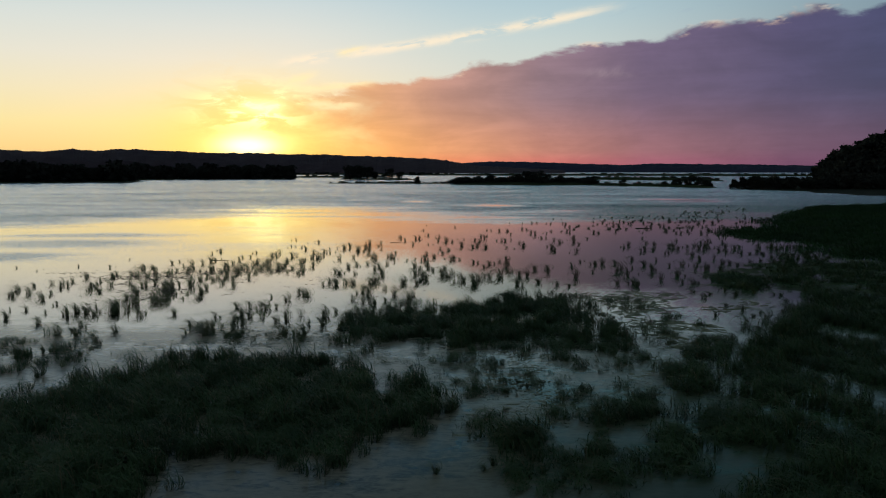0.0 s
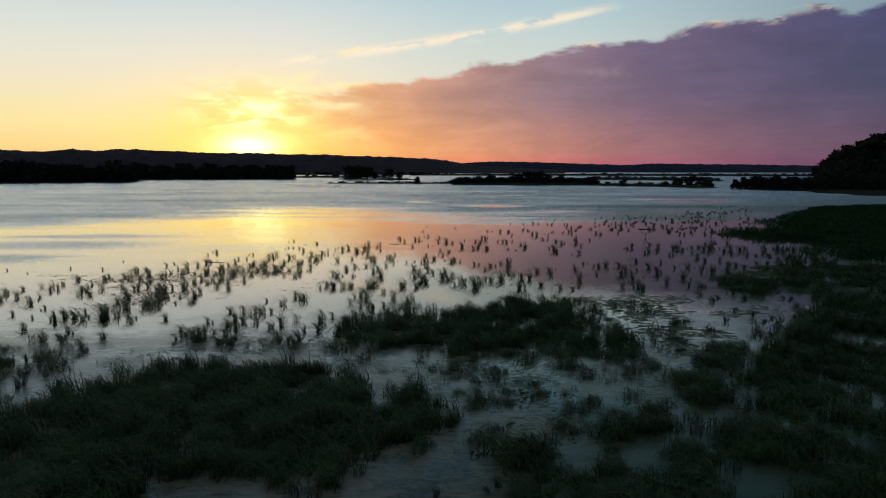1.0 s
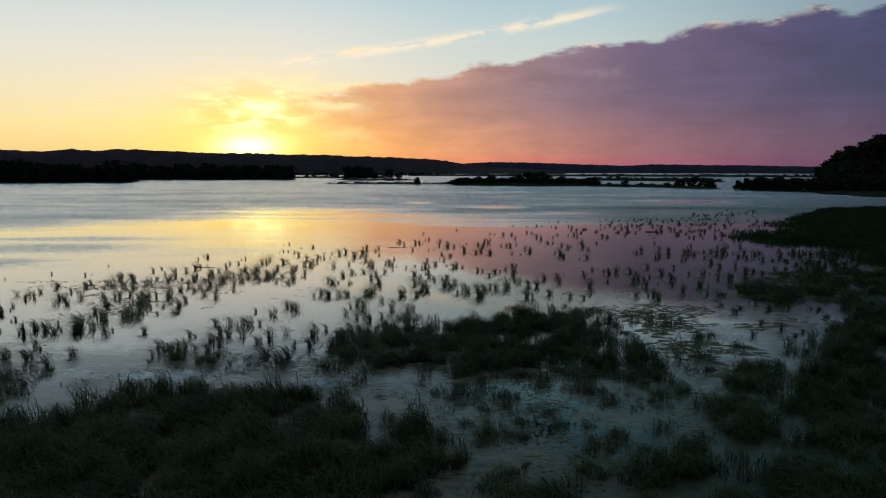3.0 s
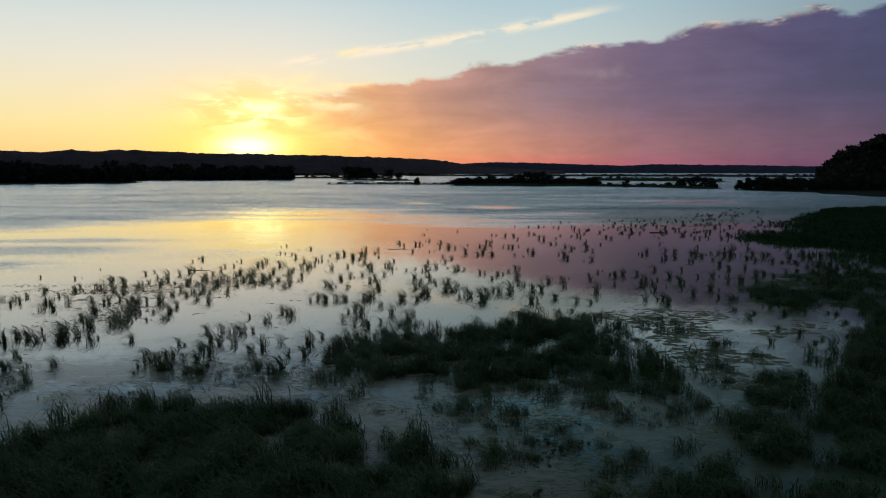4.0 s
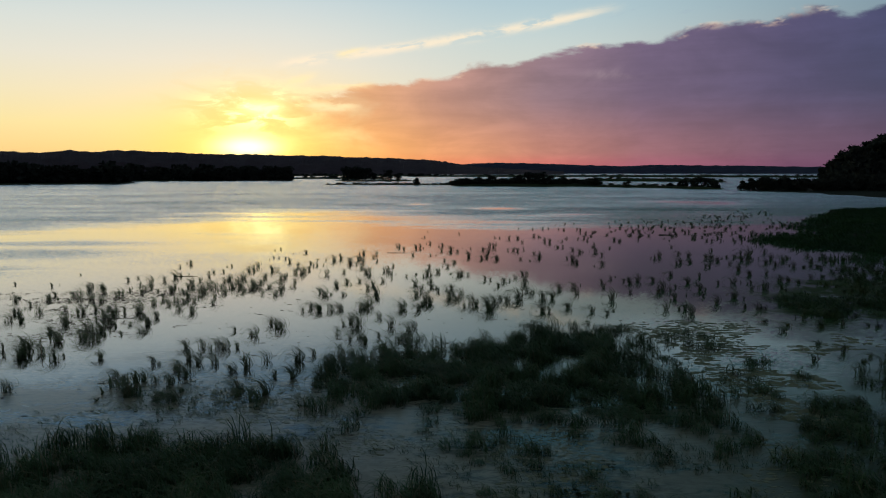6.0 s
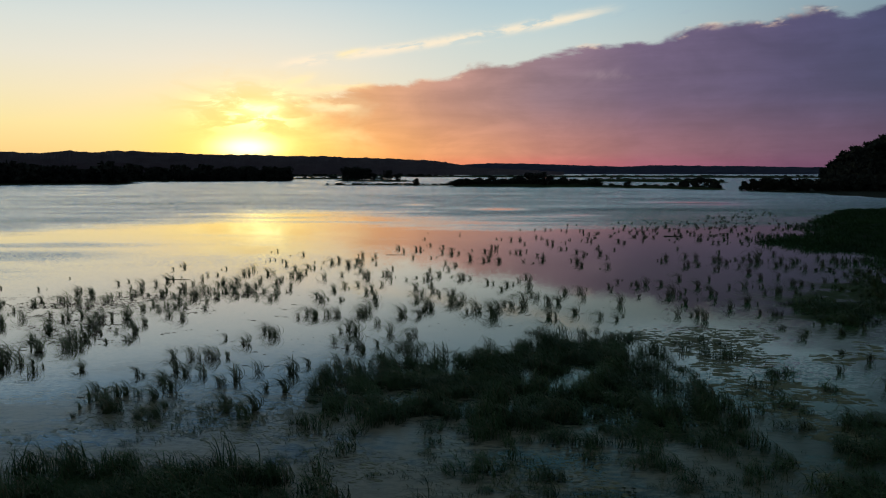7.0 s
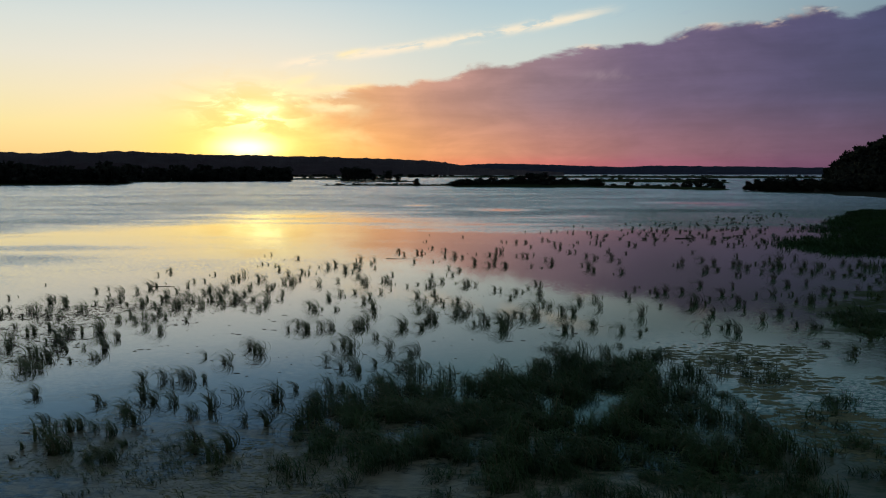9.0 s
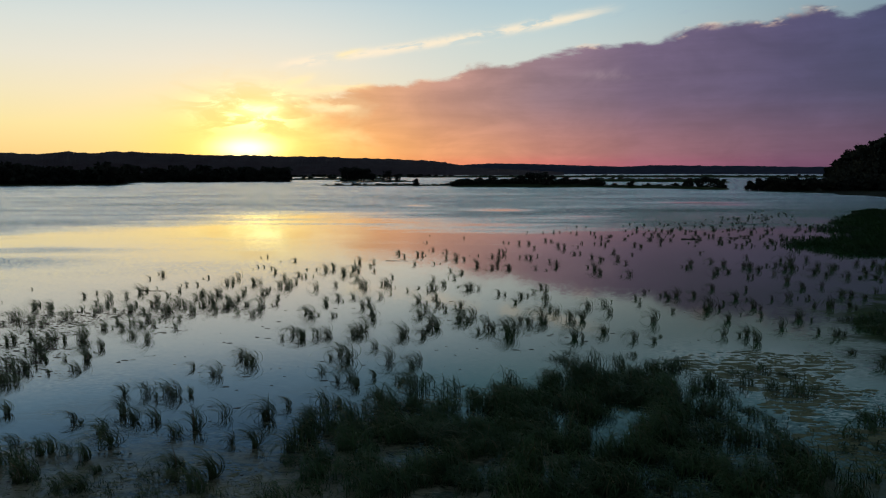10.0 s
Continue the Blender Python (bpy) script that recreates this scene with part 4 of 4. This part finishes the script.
REEDS_ROW_P = [
    (-7.2, 84, 1), (-5.3, 83.1, 0.9), (-4.9, 83.1, 0.9), (-2.5, 85.6, 0.8), (0.7, 82.8, 0.4), (2.8, 85.3, 0.9), (3.2, 84.3, 1.1), (6.4, 82.1, 0.5),
    (10.3, 84.6, 0.7), (10.9, 84.6, 0.6), (14.5, 85.7, 0.8), (15.9, 83.8, 0.6), (22.9, 85, 0.6), (-4, 87.6, 0.7), (6.8, 89.7, 0.6), (10, 89.8, 1.1),
    (9.8, 92.7, 0.9), (11.7, 91, 0.5), (15, 92.9, 0.8), (18.3, 93, 0.9), (18.5, 91.2, 0.8), (29.2, 92.2, 0.7), (29.6, 91.6, 0.7), (30.9, 92.2, 0.6),
    (32.8, 90.6, 0.7), (-5.1, 95.3, 0.5), (3.8, 95.6, 0.5), (4.4, 95, 0.5), (5.5, 94.4, 0.9), (6.6, 94.4, 0.8)]
REEDS_ROW_Q = [
    (8.9, 97.8, 0.7), (9.5, 97.1, 0.6), (12.8, 94.6, 0.6), (14.9, 94.7, 0.8), (21.5, 94.3, 0.8), (28.8, 95.2, 0.8), (28.9, 96.5, 1), (33.1, 94.1, 0.7),
    (-0.8, 101.1, 0.5), (16.3, 101.7, 0.8), (21.9, 99.7, 0.7), (35.6, 98.7, 0.6), (-5.2, 104, 0.3), (15.7, 102.4, 0.6), (24.3, 105, 0.8), (30.2, 103.7, 0.8),
    (30.7, 103.7, 0.8), (36, 102.3, 0.7), (39.2, 104, 0.6), (7.8, 109.5, 0.5), (9.8, 108.7, 0.5), (11.4, 109.7, 0.8), (12.2, 109.7, 0.5), (13.6, 108.9, 0.5),
    (14.2, 108, 0.6), (16.3, 109, 0.6), (23.7, 109.2, 0.5), (27, 109.3, 0.7), (30.5, 109.5, 0.6), (26.3, 113.9, 0.9)]
REEDS_ROW_R = [
    (29.3, 110.3, 0.8), (37.2, 112.4, 0.6), (38.2, 110.6, 0.9), (40.4, 110.7, 0.9), (14.3, 117.5, 0.4), (30.1, 115, 0.6), (37.5, 115.3, 0.6), (15.9, 118.7, 0.7),
    (17.3, 118.7, 0.5), (29.9, 122.5, 0.5), (32.8, 124.9, 0.5), (35.8, 122.7, 0.4), (32, 126.1, 0.4), (46, 129.1, 0.4), (31.3, 132.5, 0.5), (51.7, 143.7, 0.4)]
ROWS = (REEDS_ROW_A, REEDS_ROW_B, REEDS_ROW_C, REEDS_ROW_D, REEDS_ROW_E, REEDS_ROW_F, REEDS_ROW_G, REEDS_ROW_H, REEDS_ROW_I, REEDS_ROW_J, REEDS_ROW_K, REEDS_ROW_L, REEDS_ROW_M, REEDS_ROW_N, REEDS_ROW_O, REEDS_ROW_P, REEDS_ROW_Q, REEDS_ROW_R)
LITTLE = []      # smaller tufts that stand among the clumps
GROUP = "reed clumps in the open water"
for row in ROWS:
    for x, y, size in row:
        if size < 0.75 or y > 82:
            LITTLE.append((x, y, 0.0, reed_rng.gauss(0, 0.3), size * 1.15, size * 0.85))
            continue
        big = size >= 1.0
        ob = new("reed_clump", reed_rng.choice(CLUMPS))
        s = size * reed_rng.uniform(0.92, 1.1) * (1.12 if y > 50 and x > 8 else 1.0)
        ob.matrix_basis = Matrix.LocRotScale((x, y, 0), Euler((0, 0, reed_rng.gauss(0, 0.3))), (s * 1.1, s * 1.1, s * reed_rng.uniform(0.66, 0.86)))
        tagged(ob, ("thick" if big else "thin") + " clump of dark reeds bowed by wind in shallow water", "reeds", GROUP)

for row in ROWS:
    for x, y, size in row:
        for k in range(reed_rng.choice((0, 0, 1, 1))):
            LITTLE.append((x + reed_rng.gauss(0, 0.6), y + reed_rng.gauss(0, 0.7), 0.0, reed_rng.gauss(0, 0.4), size * reed_rng.uniform(0.3, 0.7), size * reed_rng.uniform(0.25, 0.55)))

BED = [blades(reed_rng, 30, 1.20, 0.26, 3.4, 0.8, 5, 0.028, 1.0) for i in range(8)]
MARSH = [blades(reed_rng, 22, 1.20, 0.32, 3.3, 0.8, 5, 0.036, 1.0) for i in range(6)]
MEADOW = [blades(reed_rng, 9, 0.95, 0.7, 2.6, 0.5, 3, 0.10, 1.0) for i in range(5)]
TUFTS = [blades(reed_rng, 32, 1.15, 0.10, 3.1, 0.8, 6, 0.032, 0.6) for i in range(8)]


def bed(name, kind, areas, label, seed, more=(), mat=SEDGE, clump=0.95):
    """Reeds that nobody could count, heaped up in clumps; areas give a polygon, a count, a noise gap, its scale, a ragged rim and a height."""
    r = random.Random(seed)
    places = []
    for poly, count, gap, scale, ragged, tall, *holes in areas:
        for x, y in scatter(r, poly, count, gap, scale, ragged, *holes):
            s = r.uniform(0.65, 1.3)
            near, _ = noise.voronoi(Vector((x * clump, y * clump, 3.0)))
            rise = min(1.0, 1.6 * (near[1] - near[0]))
            if clump and rise < 0.25 and r.random() < 0.4:
                continue
            places.append((x, y, 0.0, r.gauss(0, 0.5), s, tall * s * (0.5 + 0.6 * rise + 0.5 * noise.noise(Vector((x * 0.4, y * 0.4, 0))))))
    v, f = many(kind, places + list(more))
    tagged(new(name, mesh_of(name, v, f, mat)), label, "reeds", kind="stuff")


BED_A = [(-14.3, 22.1), (-12.9, 24.8), (-11.8, 27.5), (-8.7, 28.0), (-5.1, 27.2), (-3.0, 25.8), (0.1, 24.3), (0.0, 22.7), (-2.6, 22.9), (-3.2, 21.7),
         (-3.3, 18.7), (-4.5, 17.6), (-6.4, 18.6), (-7.3, 17.5), (-9.3, 16.5), (-11.2, 15.7), (-14.4, 17.8), (-15.8, 20.6)]
BED_LOBE = [(-2.9, 22.6), (-0.1, 23.3), (0.1, 20.5), (-1.0, 19.9), (-2.1, 19.9), (-2.3, 17.1), (-3.1, 16.4), (-3.6, 18.7)]
BED_FOOT = [(-14.7, 17.8), (-10.2, 17.2), (-7.2, 16.9), (-6.4, 14.7), (-10.1, 12.0)]
BED_EDGE = [(-22.0, 33.0), (-17.5, 32.0), (-15.0, 27.0), (-14.5, 23.5), (-17.0, 21.0), (-20.0, 24.0)]
BED_B = [(-5.6, 34.4), (-5.4, 36.5), (-3.9, 37.9), (-3.6, 38.7), (-1.7, 39.1), (0.7, 39.8), (3.4, 41.5), (4.9, 43.9), (8.5, 42.8), (8.2, 40.3), (8.9, 38.0),
         (8.2, 36.1), (9.1, 35.2), (9.5, 33.4), (9.0, 31.8), (7.4, 30.2), (4.5, 30.9), (1.8, 30.1), (-0.7, 31.5), (-1.4, 33.0), (-3.2, 31.4), (-4.5, 32.3)]
SHORE_FAR = [(130.7, 166.4), (111.0, 176.7), (84.0, 164.6), (60.9, 130.6), (49.4, 112.9), (48.0, 103.7), (37.5, 97.0), (34.2, 88.0), (37.2, 84.0), (38.8, 79.8),
             (36.2, 69.2), (40.4, 64.1), (48.0, 58.4)]
SHORE_MID = [(29.7, 63.3), (33.4, 63.4), (38.1, 60.2), (45.0, 54.5), (29.8, 34.7), (27.0, 41.3), (26.7, 45.1), (24.0, 44.0), (24.2, 50.9)]
SHORE_NEAR = [(13.5, 29.9), (16.4, 34.2), (18.8, 35.9), (23.5, 43.0), (27.1, 45.8), (27.5, 42.2), (30.8, 36.1), (16.0, 16.8), (11.4, 13.1), (9.0, 14.4), (7.9, 16.3),
              (10.1, 18.8), (10.6, 19.9), (8.8, 20.1), (9.4, 21.9), (10.5, 21.9), (11.4, 24.7)]
PONDS = ((21.0, 34.4, 1.7, 1.8), (15.9, 26.5, 0.6, 1.2), (16.6, 24.9, 0.6, 2.3), (11.7, 22.7, 0.6, 1.3), (9.5, 18.3, 0.8, 1.0), (28.7, 46.3, 1.3, 3.4))
TUFTED = [(26.0, 60.0), (34.5, 75.0), (37.0, 68.0), (38.5, 60.9), (27.4, 51.1), (23.0, 50.0), (20.0, 49.0)]
ISLETS = [[(21.1, 54.2), (25.4, 54.4), (23.9, 50.2), (20.7, 47.0), (19.9, 50.8)], [(9.7, 27.8), (11.7, 27.9), (10.5, 24.1), (8.9, 24.3)],
          [(9.2, 21.3), (11.3, 21.2), (10.5, 19.7), (8.9, 19.8)], [(7.3, 20.0), (8.7, 20.3), (7.4, 16.8), (6.6, 16.9)],
          [(2.3, 17.7), (4.8, 18.2), (6.5, 19.1), (6.5, 17.5), (4.7, 15.7), (2.4, 15.3)], [(2.3, 19.4), (3.7, 19.9), (3.5, 18.5), (2.4, 18.4)],
          [(7.0, 23.6), (8.1, 23.3), (7.5, 21.3), (6.3, 21.2)], [(11.2, 30.6), (13.6, 32.9), (14.7, 33.0), (12.9, 28.8), (10.9, 28.7)]]
AROUND = [(-6.0, 33.0), (-6.0, 39.0), (0.0, 42.5), (6.0, 46.0), (12.0, 44.0), (14.5, 38.0), (14.0, 31.0), (10.0, 27.0), (4.0, 26.0), (-2.0, 27.5)]
BESIDE = [(-0.5, 27.0), (3.0, 25.0), (8.0, 24.0), (9.0, 17.0), (4.0, 15.0), (1.5, 18.5), (0.5, 23.0)]
THIN_FAR = [(18.0, 112.0), (30.0, 124.0), (52.0, 145.0), (62.0, 165.0), (48.0, 112.0), (36.0, 92.0), (30.0, 90.0), (16.0, 98.0)]
THIN_NEAR = [(15.0, 31.0), (16.0, 37.0), (15.5, 42.0), (17.0, 46.0), (23.0, 51.0), (22.0, 45.0), (20.0, 40.0), (20.0, 34.0)]

bed("reed_bed", BED, [(BED_A, 1700, -0.4, 0.6, 0.6, 1.2), (BED_EDGE, 90, -0.1, 0.6, 0.5, 0.7), (BED_LOBE, 120, -1, 0.3, 0.4, 1.0), (BED_FOOT, 260, -0.3, 0.4, 0.5, 1.05)],
    "dense bed of dark green reeds in shallow water", 1)
bed("reed_bed", BED, [(BED_B, 1000, -0.08, 0.7, 0.7, 1.05), (AROUND, 280, -0.05, 0.5, 1.0, 0.7), (BESIDE, 120, -0.05, 0.5, 0.6, 0.65)], "dense dark reed bed in the middle of the shallows", 2)
bed("reed_marsh", BED, [(SHORE_NEAR, 1900, -0.2, 0.55, 0.6, 1.0, PONDS)] + [(p, 50, -1, 0.3, 0.4, 0.85) for p in ISLETS[1:]],
    "patchy dark reeds with water gleaming between them", 3)
bed("reed_marsh", MARSH, [(SHORE_MID, 620, 0.08, 0.45, 1.0, 0.9, PONDS), (ISLETS[0], 150, -1, 0.3, 0.5, 0.8)], "patchy dark reeds along the marshy shore", 4)
mound("ground_meadow", [(cx * 0.86 + 62 * 0.14, cy) for cx, cy in SHORE_FAR], 0.10, "dark peaty ground under the sedge meadow", PEAT)
bed("marsh_meadow", MEADOW, [(SHORE_FAR, 15000, -0.5, 0.12, 1.2, 0.95)], "wide dark green sedge meadow by the shore", 5, mat=LAWN, clump=0.4)
bed("scattered_reeds", TUFTS, [(THIN_FAR, 190, -1, 0.2, 3.0, 0.62), (TUFTED, 130, -0.1, 0.3, 1.0, 0.66), (THIN_NEAR, 18, -1, 0.2, 0.6, 0.6),
                                  (SHORE_MID, 120, -1, 0.2, 1.0, 0.7)], "many small reed tufts scattered over the shallows", 6, LITTLE, REED, 0)


# ---- floating things ----
def mats(name, areas, mat, label, category, seed, z, broad=3.2):
    r = random.Random(seed)
    vs, fs = [], []
    for poly, count, gap, small, large, *corners in areas:
        for x, y in scatter(r, poly, count, gap, 0.25, 0.5):
            rad = small + (large - small) * r.random() ** 3
            n0, k, first = r.uniform(0, 50), corners[0] if corners else 11, len(vs)
            wide = r.uniform(1.0, broad)
            zz = z + r.uniform(0, 0.003)
            for i in range(k):
                t = 6.2832 * i / k
                q = rad * (0.6 + 0.7 * abs(noise.noise(Vector((math.cos(t) * 1.3 + n0, math.sin(t) * 1.3, 0))) + 0.3))
                vs.append((x + math.cos(t) * q * wide, y + math.sin(t) * q, zz))
            for i in range(k):
                t, q = vs[first + i], 1.02
                vs.append((x + (t[0] - x) * q, y + (t[1] - y) * q, -0.002))
            fs.append(tuple(range(first, first + k)))
            for i in range(k):
                j = (i + 1) % k
                fs.append((first + i, first + k + i, first + k + j, first + j))
    tagged(new(name, mesh_of(name, vs, fs, mat)), label, category, kind="stuff")


WEEDY = [(8.6, 45.0), (13.0, 47.0), (17.5, 45.5), (21.0, 40.0), (18.0, 34.0), (13.5, 29.5), (10.0, 26.0), (9.6, 31.0), (10.2, 36.0), (9.6, 40.0)]
SHALLOWS = [(-1.5, 29.5), (3.0, 29.0), (8.5, 29.5), (9.0, 24.0), (5.0, 21.5), (1.5, 19.0), (0.8, 24.0)]
OPEN = [(-22, 30), (-20, 52), (-4, 62), (8, 62), (16, 50), (10, 46), (0, 42), (-8, 38), (-14, 29)]
FRINGE = [(-15.0, 28.0), (-12.0, 33.5), (-6.0, 34.0), (-3.0, 30.5), (-0.5, 27.5), (-4.0, 27.5), (-9.0, 28.0)]
STREWN = [(-27.0, 52.0), (-21.0, 56.5), (-14.5, 50.0), (-15.0, 43.0), (-22.0, 40.0)]
DRIFTLINE = [(-34.0, 49.0), (-34.0, 54.0), (-22.0, 54.5), (-12.0, 58.0), (-12.0, 55.0), (-22.0, 50.0)]
mats("algae_mat", [(WEEDY, 2600, -0.02, 0.02, 0.15, 9), (SHALLOWS, 160, -0.05, 0.02, 0.10), (SHALLOWS, 1800, -0.1, 0.012, 0.05, 6), (AROUND, 2600, 0.0, 0.012, 0.06, 6), (FRINGE, 2600, -0.1, 0.012, 0.05, 6)], ALGAE, "flat olive green algae mats floating on the water", "algae", 21, 0.003)
mats("floating_weed", [(OPEN, 260, 0.0, 0.012, 0.09), (FRINGE, 140, -0.1, 0.01, 0.035), (DRIFTLINE, 1500, -0.2, 0.008, 0.06), (STREWN, 1500, -0.05, 0.01, 0.08)], DRIFT,
     "dark scraps of weed floating on the water", "weed", 22, 0.006)
PADS = [(2.0, 24.5), (5.5, 25.5), (6.0, 21.0), (2.5, 19.5)]
mats("lily_pads", [(PADS, 45, -1, 0.04, 0.11)], PAD, "dark lily pads floating in the shallows", "lily pads", 23, 0.012, 1.2)


SPROUT = [blades(reed_rng, 6, 0.42, 0.12, 2.4, 0.5, 3, 0.014, 0.8) for i in range(6)]
bed("young_shoots", SPROUT, [(FRINGE, 650, -0.1, 0.5, 0.5, 0.8), (SHALLOWS, 700, -0.1, 0.5, 0.5, 1.0), (AROUND, 600, -0.1, 0.5, 0.5, 0.8)],
    "short young reed shoots poking out of the shallow water", 31, clump=0)


def driftwood(x, y, length, thick, turn, seed):
    r = random.Random(seed)
    base = new("driftwood")
    bm = bmesh.new()
    p = Vector((-length / 2, 0, 0.0))
    for k in range(5):
        q = p + Vector((length / 5, r.uniform(-0.08, 0.08), r.uniform(-0.02, 0.02)))
        limb(bm, p, q, thick * (1 - 0.12 * k), thick * (0.9 - 0.12 * k), 7)
        p = q
    part("log", bm, DRIFT, base)
    bm = bmesh.new()
    limb(bm, (length * 0.15, 0, 0.0), (length * 0.28, 0.2, thick * 2.2), thick * 0.4, thick * 0.12, 5)
    part("branch", bm, DRIFT, base)
    base.matrix_basis = pose(x, y, 0, 0, 0, turn)
    tagged(base, "dark waterlogged branch lying in the shallow water", "driftwood")


driftwood(26.8, 100.2, 2.2, 0.11, 4, 1)
driftwood(-22.0, 61.9, 1.7, 0.035, -3, 2)
driftwood(-6.7, 78.7, 2.4, 0.04, 2, 3)


def water_plant(x, y, seed):
    """A few round leaves on short stalks, standing just out of the water."""
    r = random.Random(seed)
    base = new("water_plant")
    for k in range(r.randint(4, 8)):
        t, q = r.uniform(0, 6.283), r.uniform(0.03, 0.3)
        px, py, pz = math.cos(t) * q * 1.4, math.sin(t) * q, r.uniform(0.01, 0.14)
        bm = bmesh.new()
        limb(bm, (px * 0.7, py * 0.7, -0.1), (px, py, pz), 0.006, 0.004, 5)
        part("stalk", bm, PAD, base)
        rad, tip = r.uniform(0.05, 0.10), r.uniform(-0.6, 0.6)
        bm = bmesh.new()
        ring = [bm.verts.new((px + math.cos(a) * rad * (1 - 0.25 * math.cos(a * 0.5) ** 8), py + math.sin(a) * rad * 0.85, pz + 0.004 + tip * math.cos(a) * rad * 0.6))
                for a in (6.2832 * i / 12 for i in range(12))]
        top = bm.verts.new((px, py, pz - 0.008))
        for i in range(12):
            bm.faces.new((ring[i], ring[(i + 1) % 12], top))
        bmesh.ops.solidify(bm, geom=bm.faces[:], thickness=0.004)
        part("leaf", bm, PAD, base)
    base.matrix_basis = pose(x, y, 0, 0, 0, r.uniform(0, 360))
    tagged(base, "small dark water plant with round leaves above the shallows", "water plant", "water plants in the shallows")


for k, (x, y) in enumerate(((2.6, 21.8), (1.4, 19.4), (3.3, 25.5), (3.6, 24.7), (3.0, 23.9), (4.2, 25.3), (6.8, 27.0), (4.4, 27.1), (8.1, 22.9), (-10.2, 34.3), (-8.0, 33.3))):
    water_plant(x, y, 60 + k)
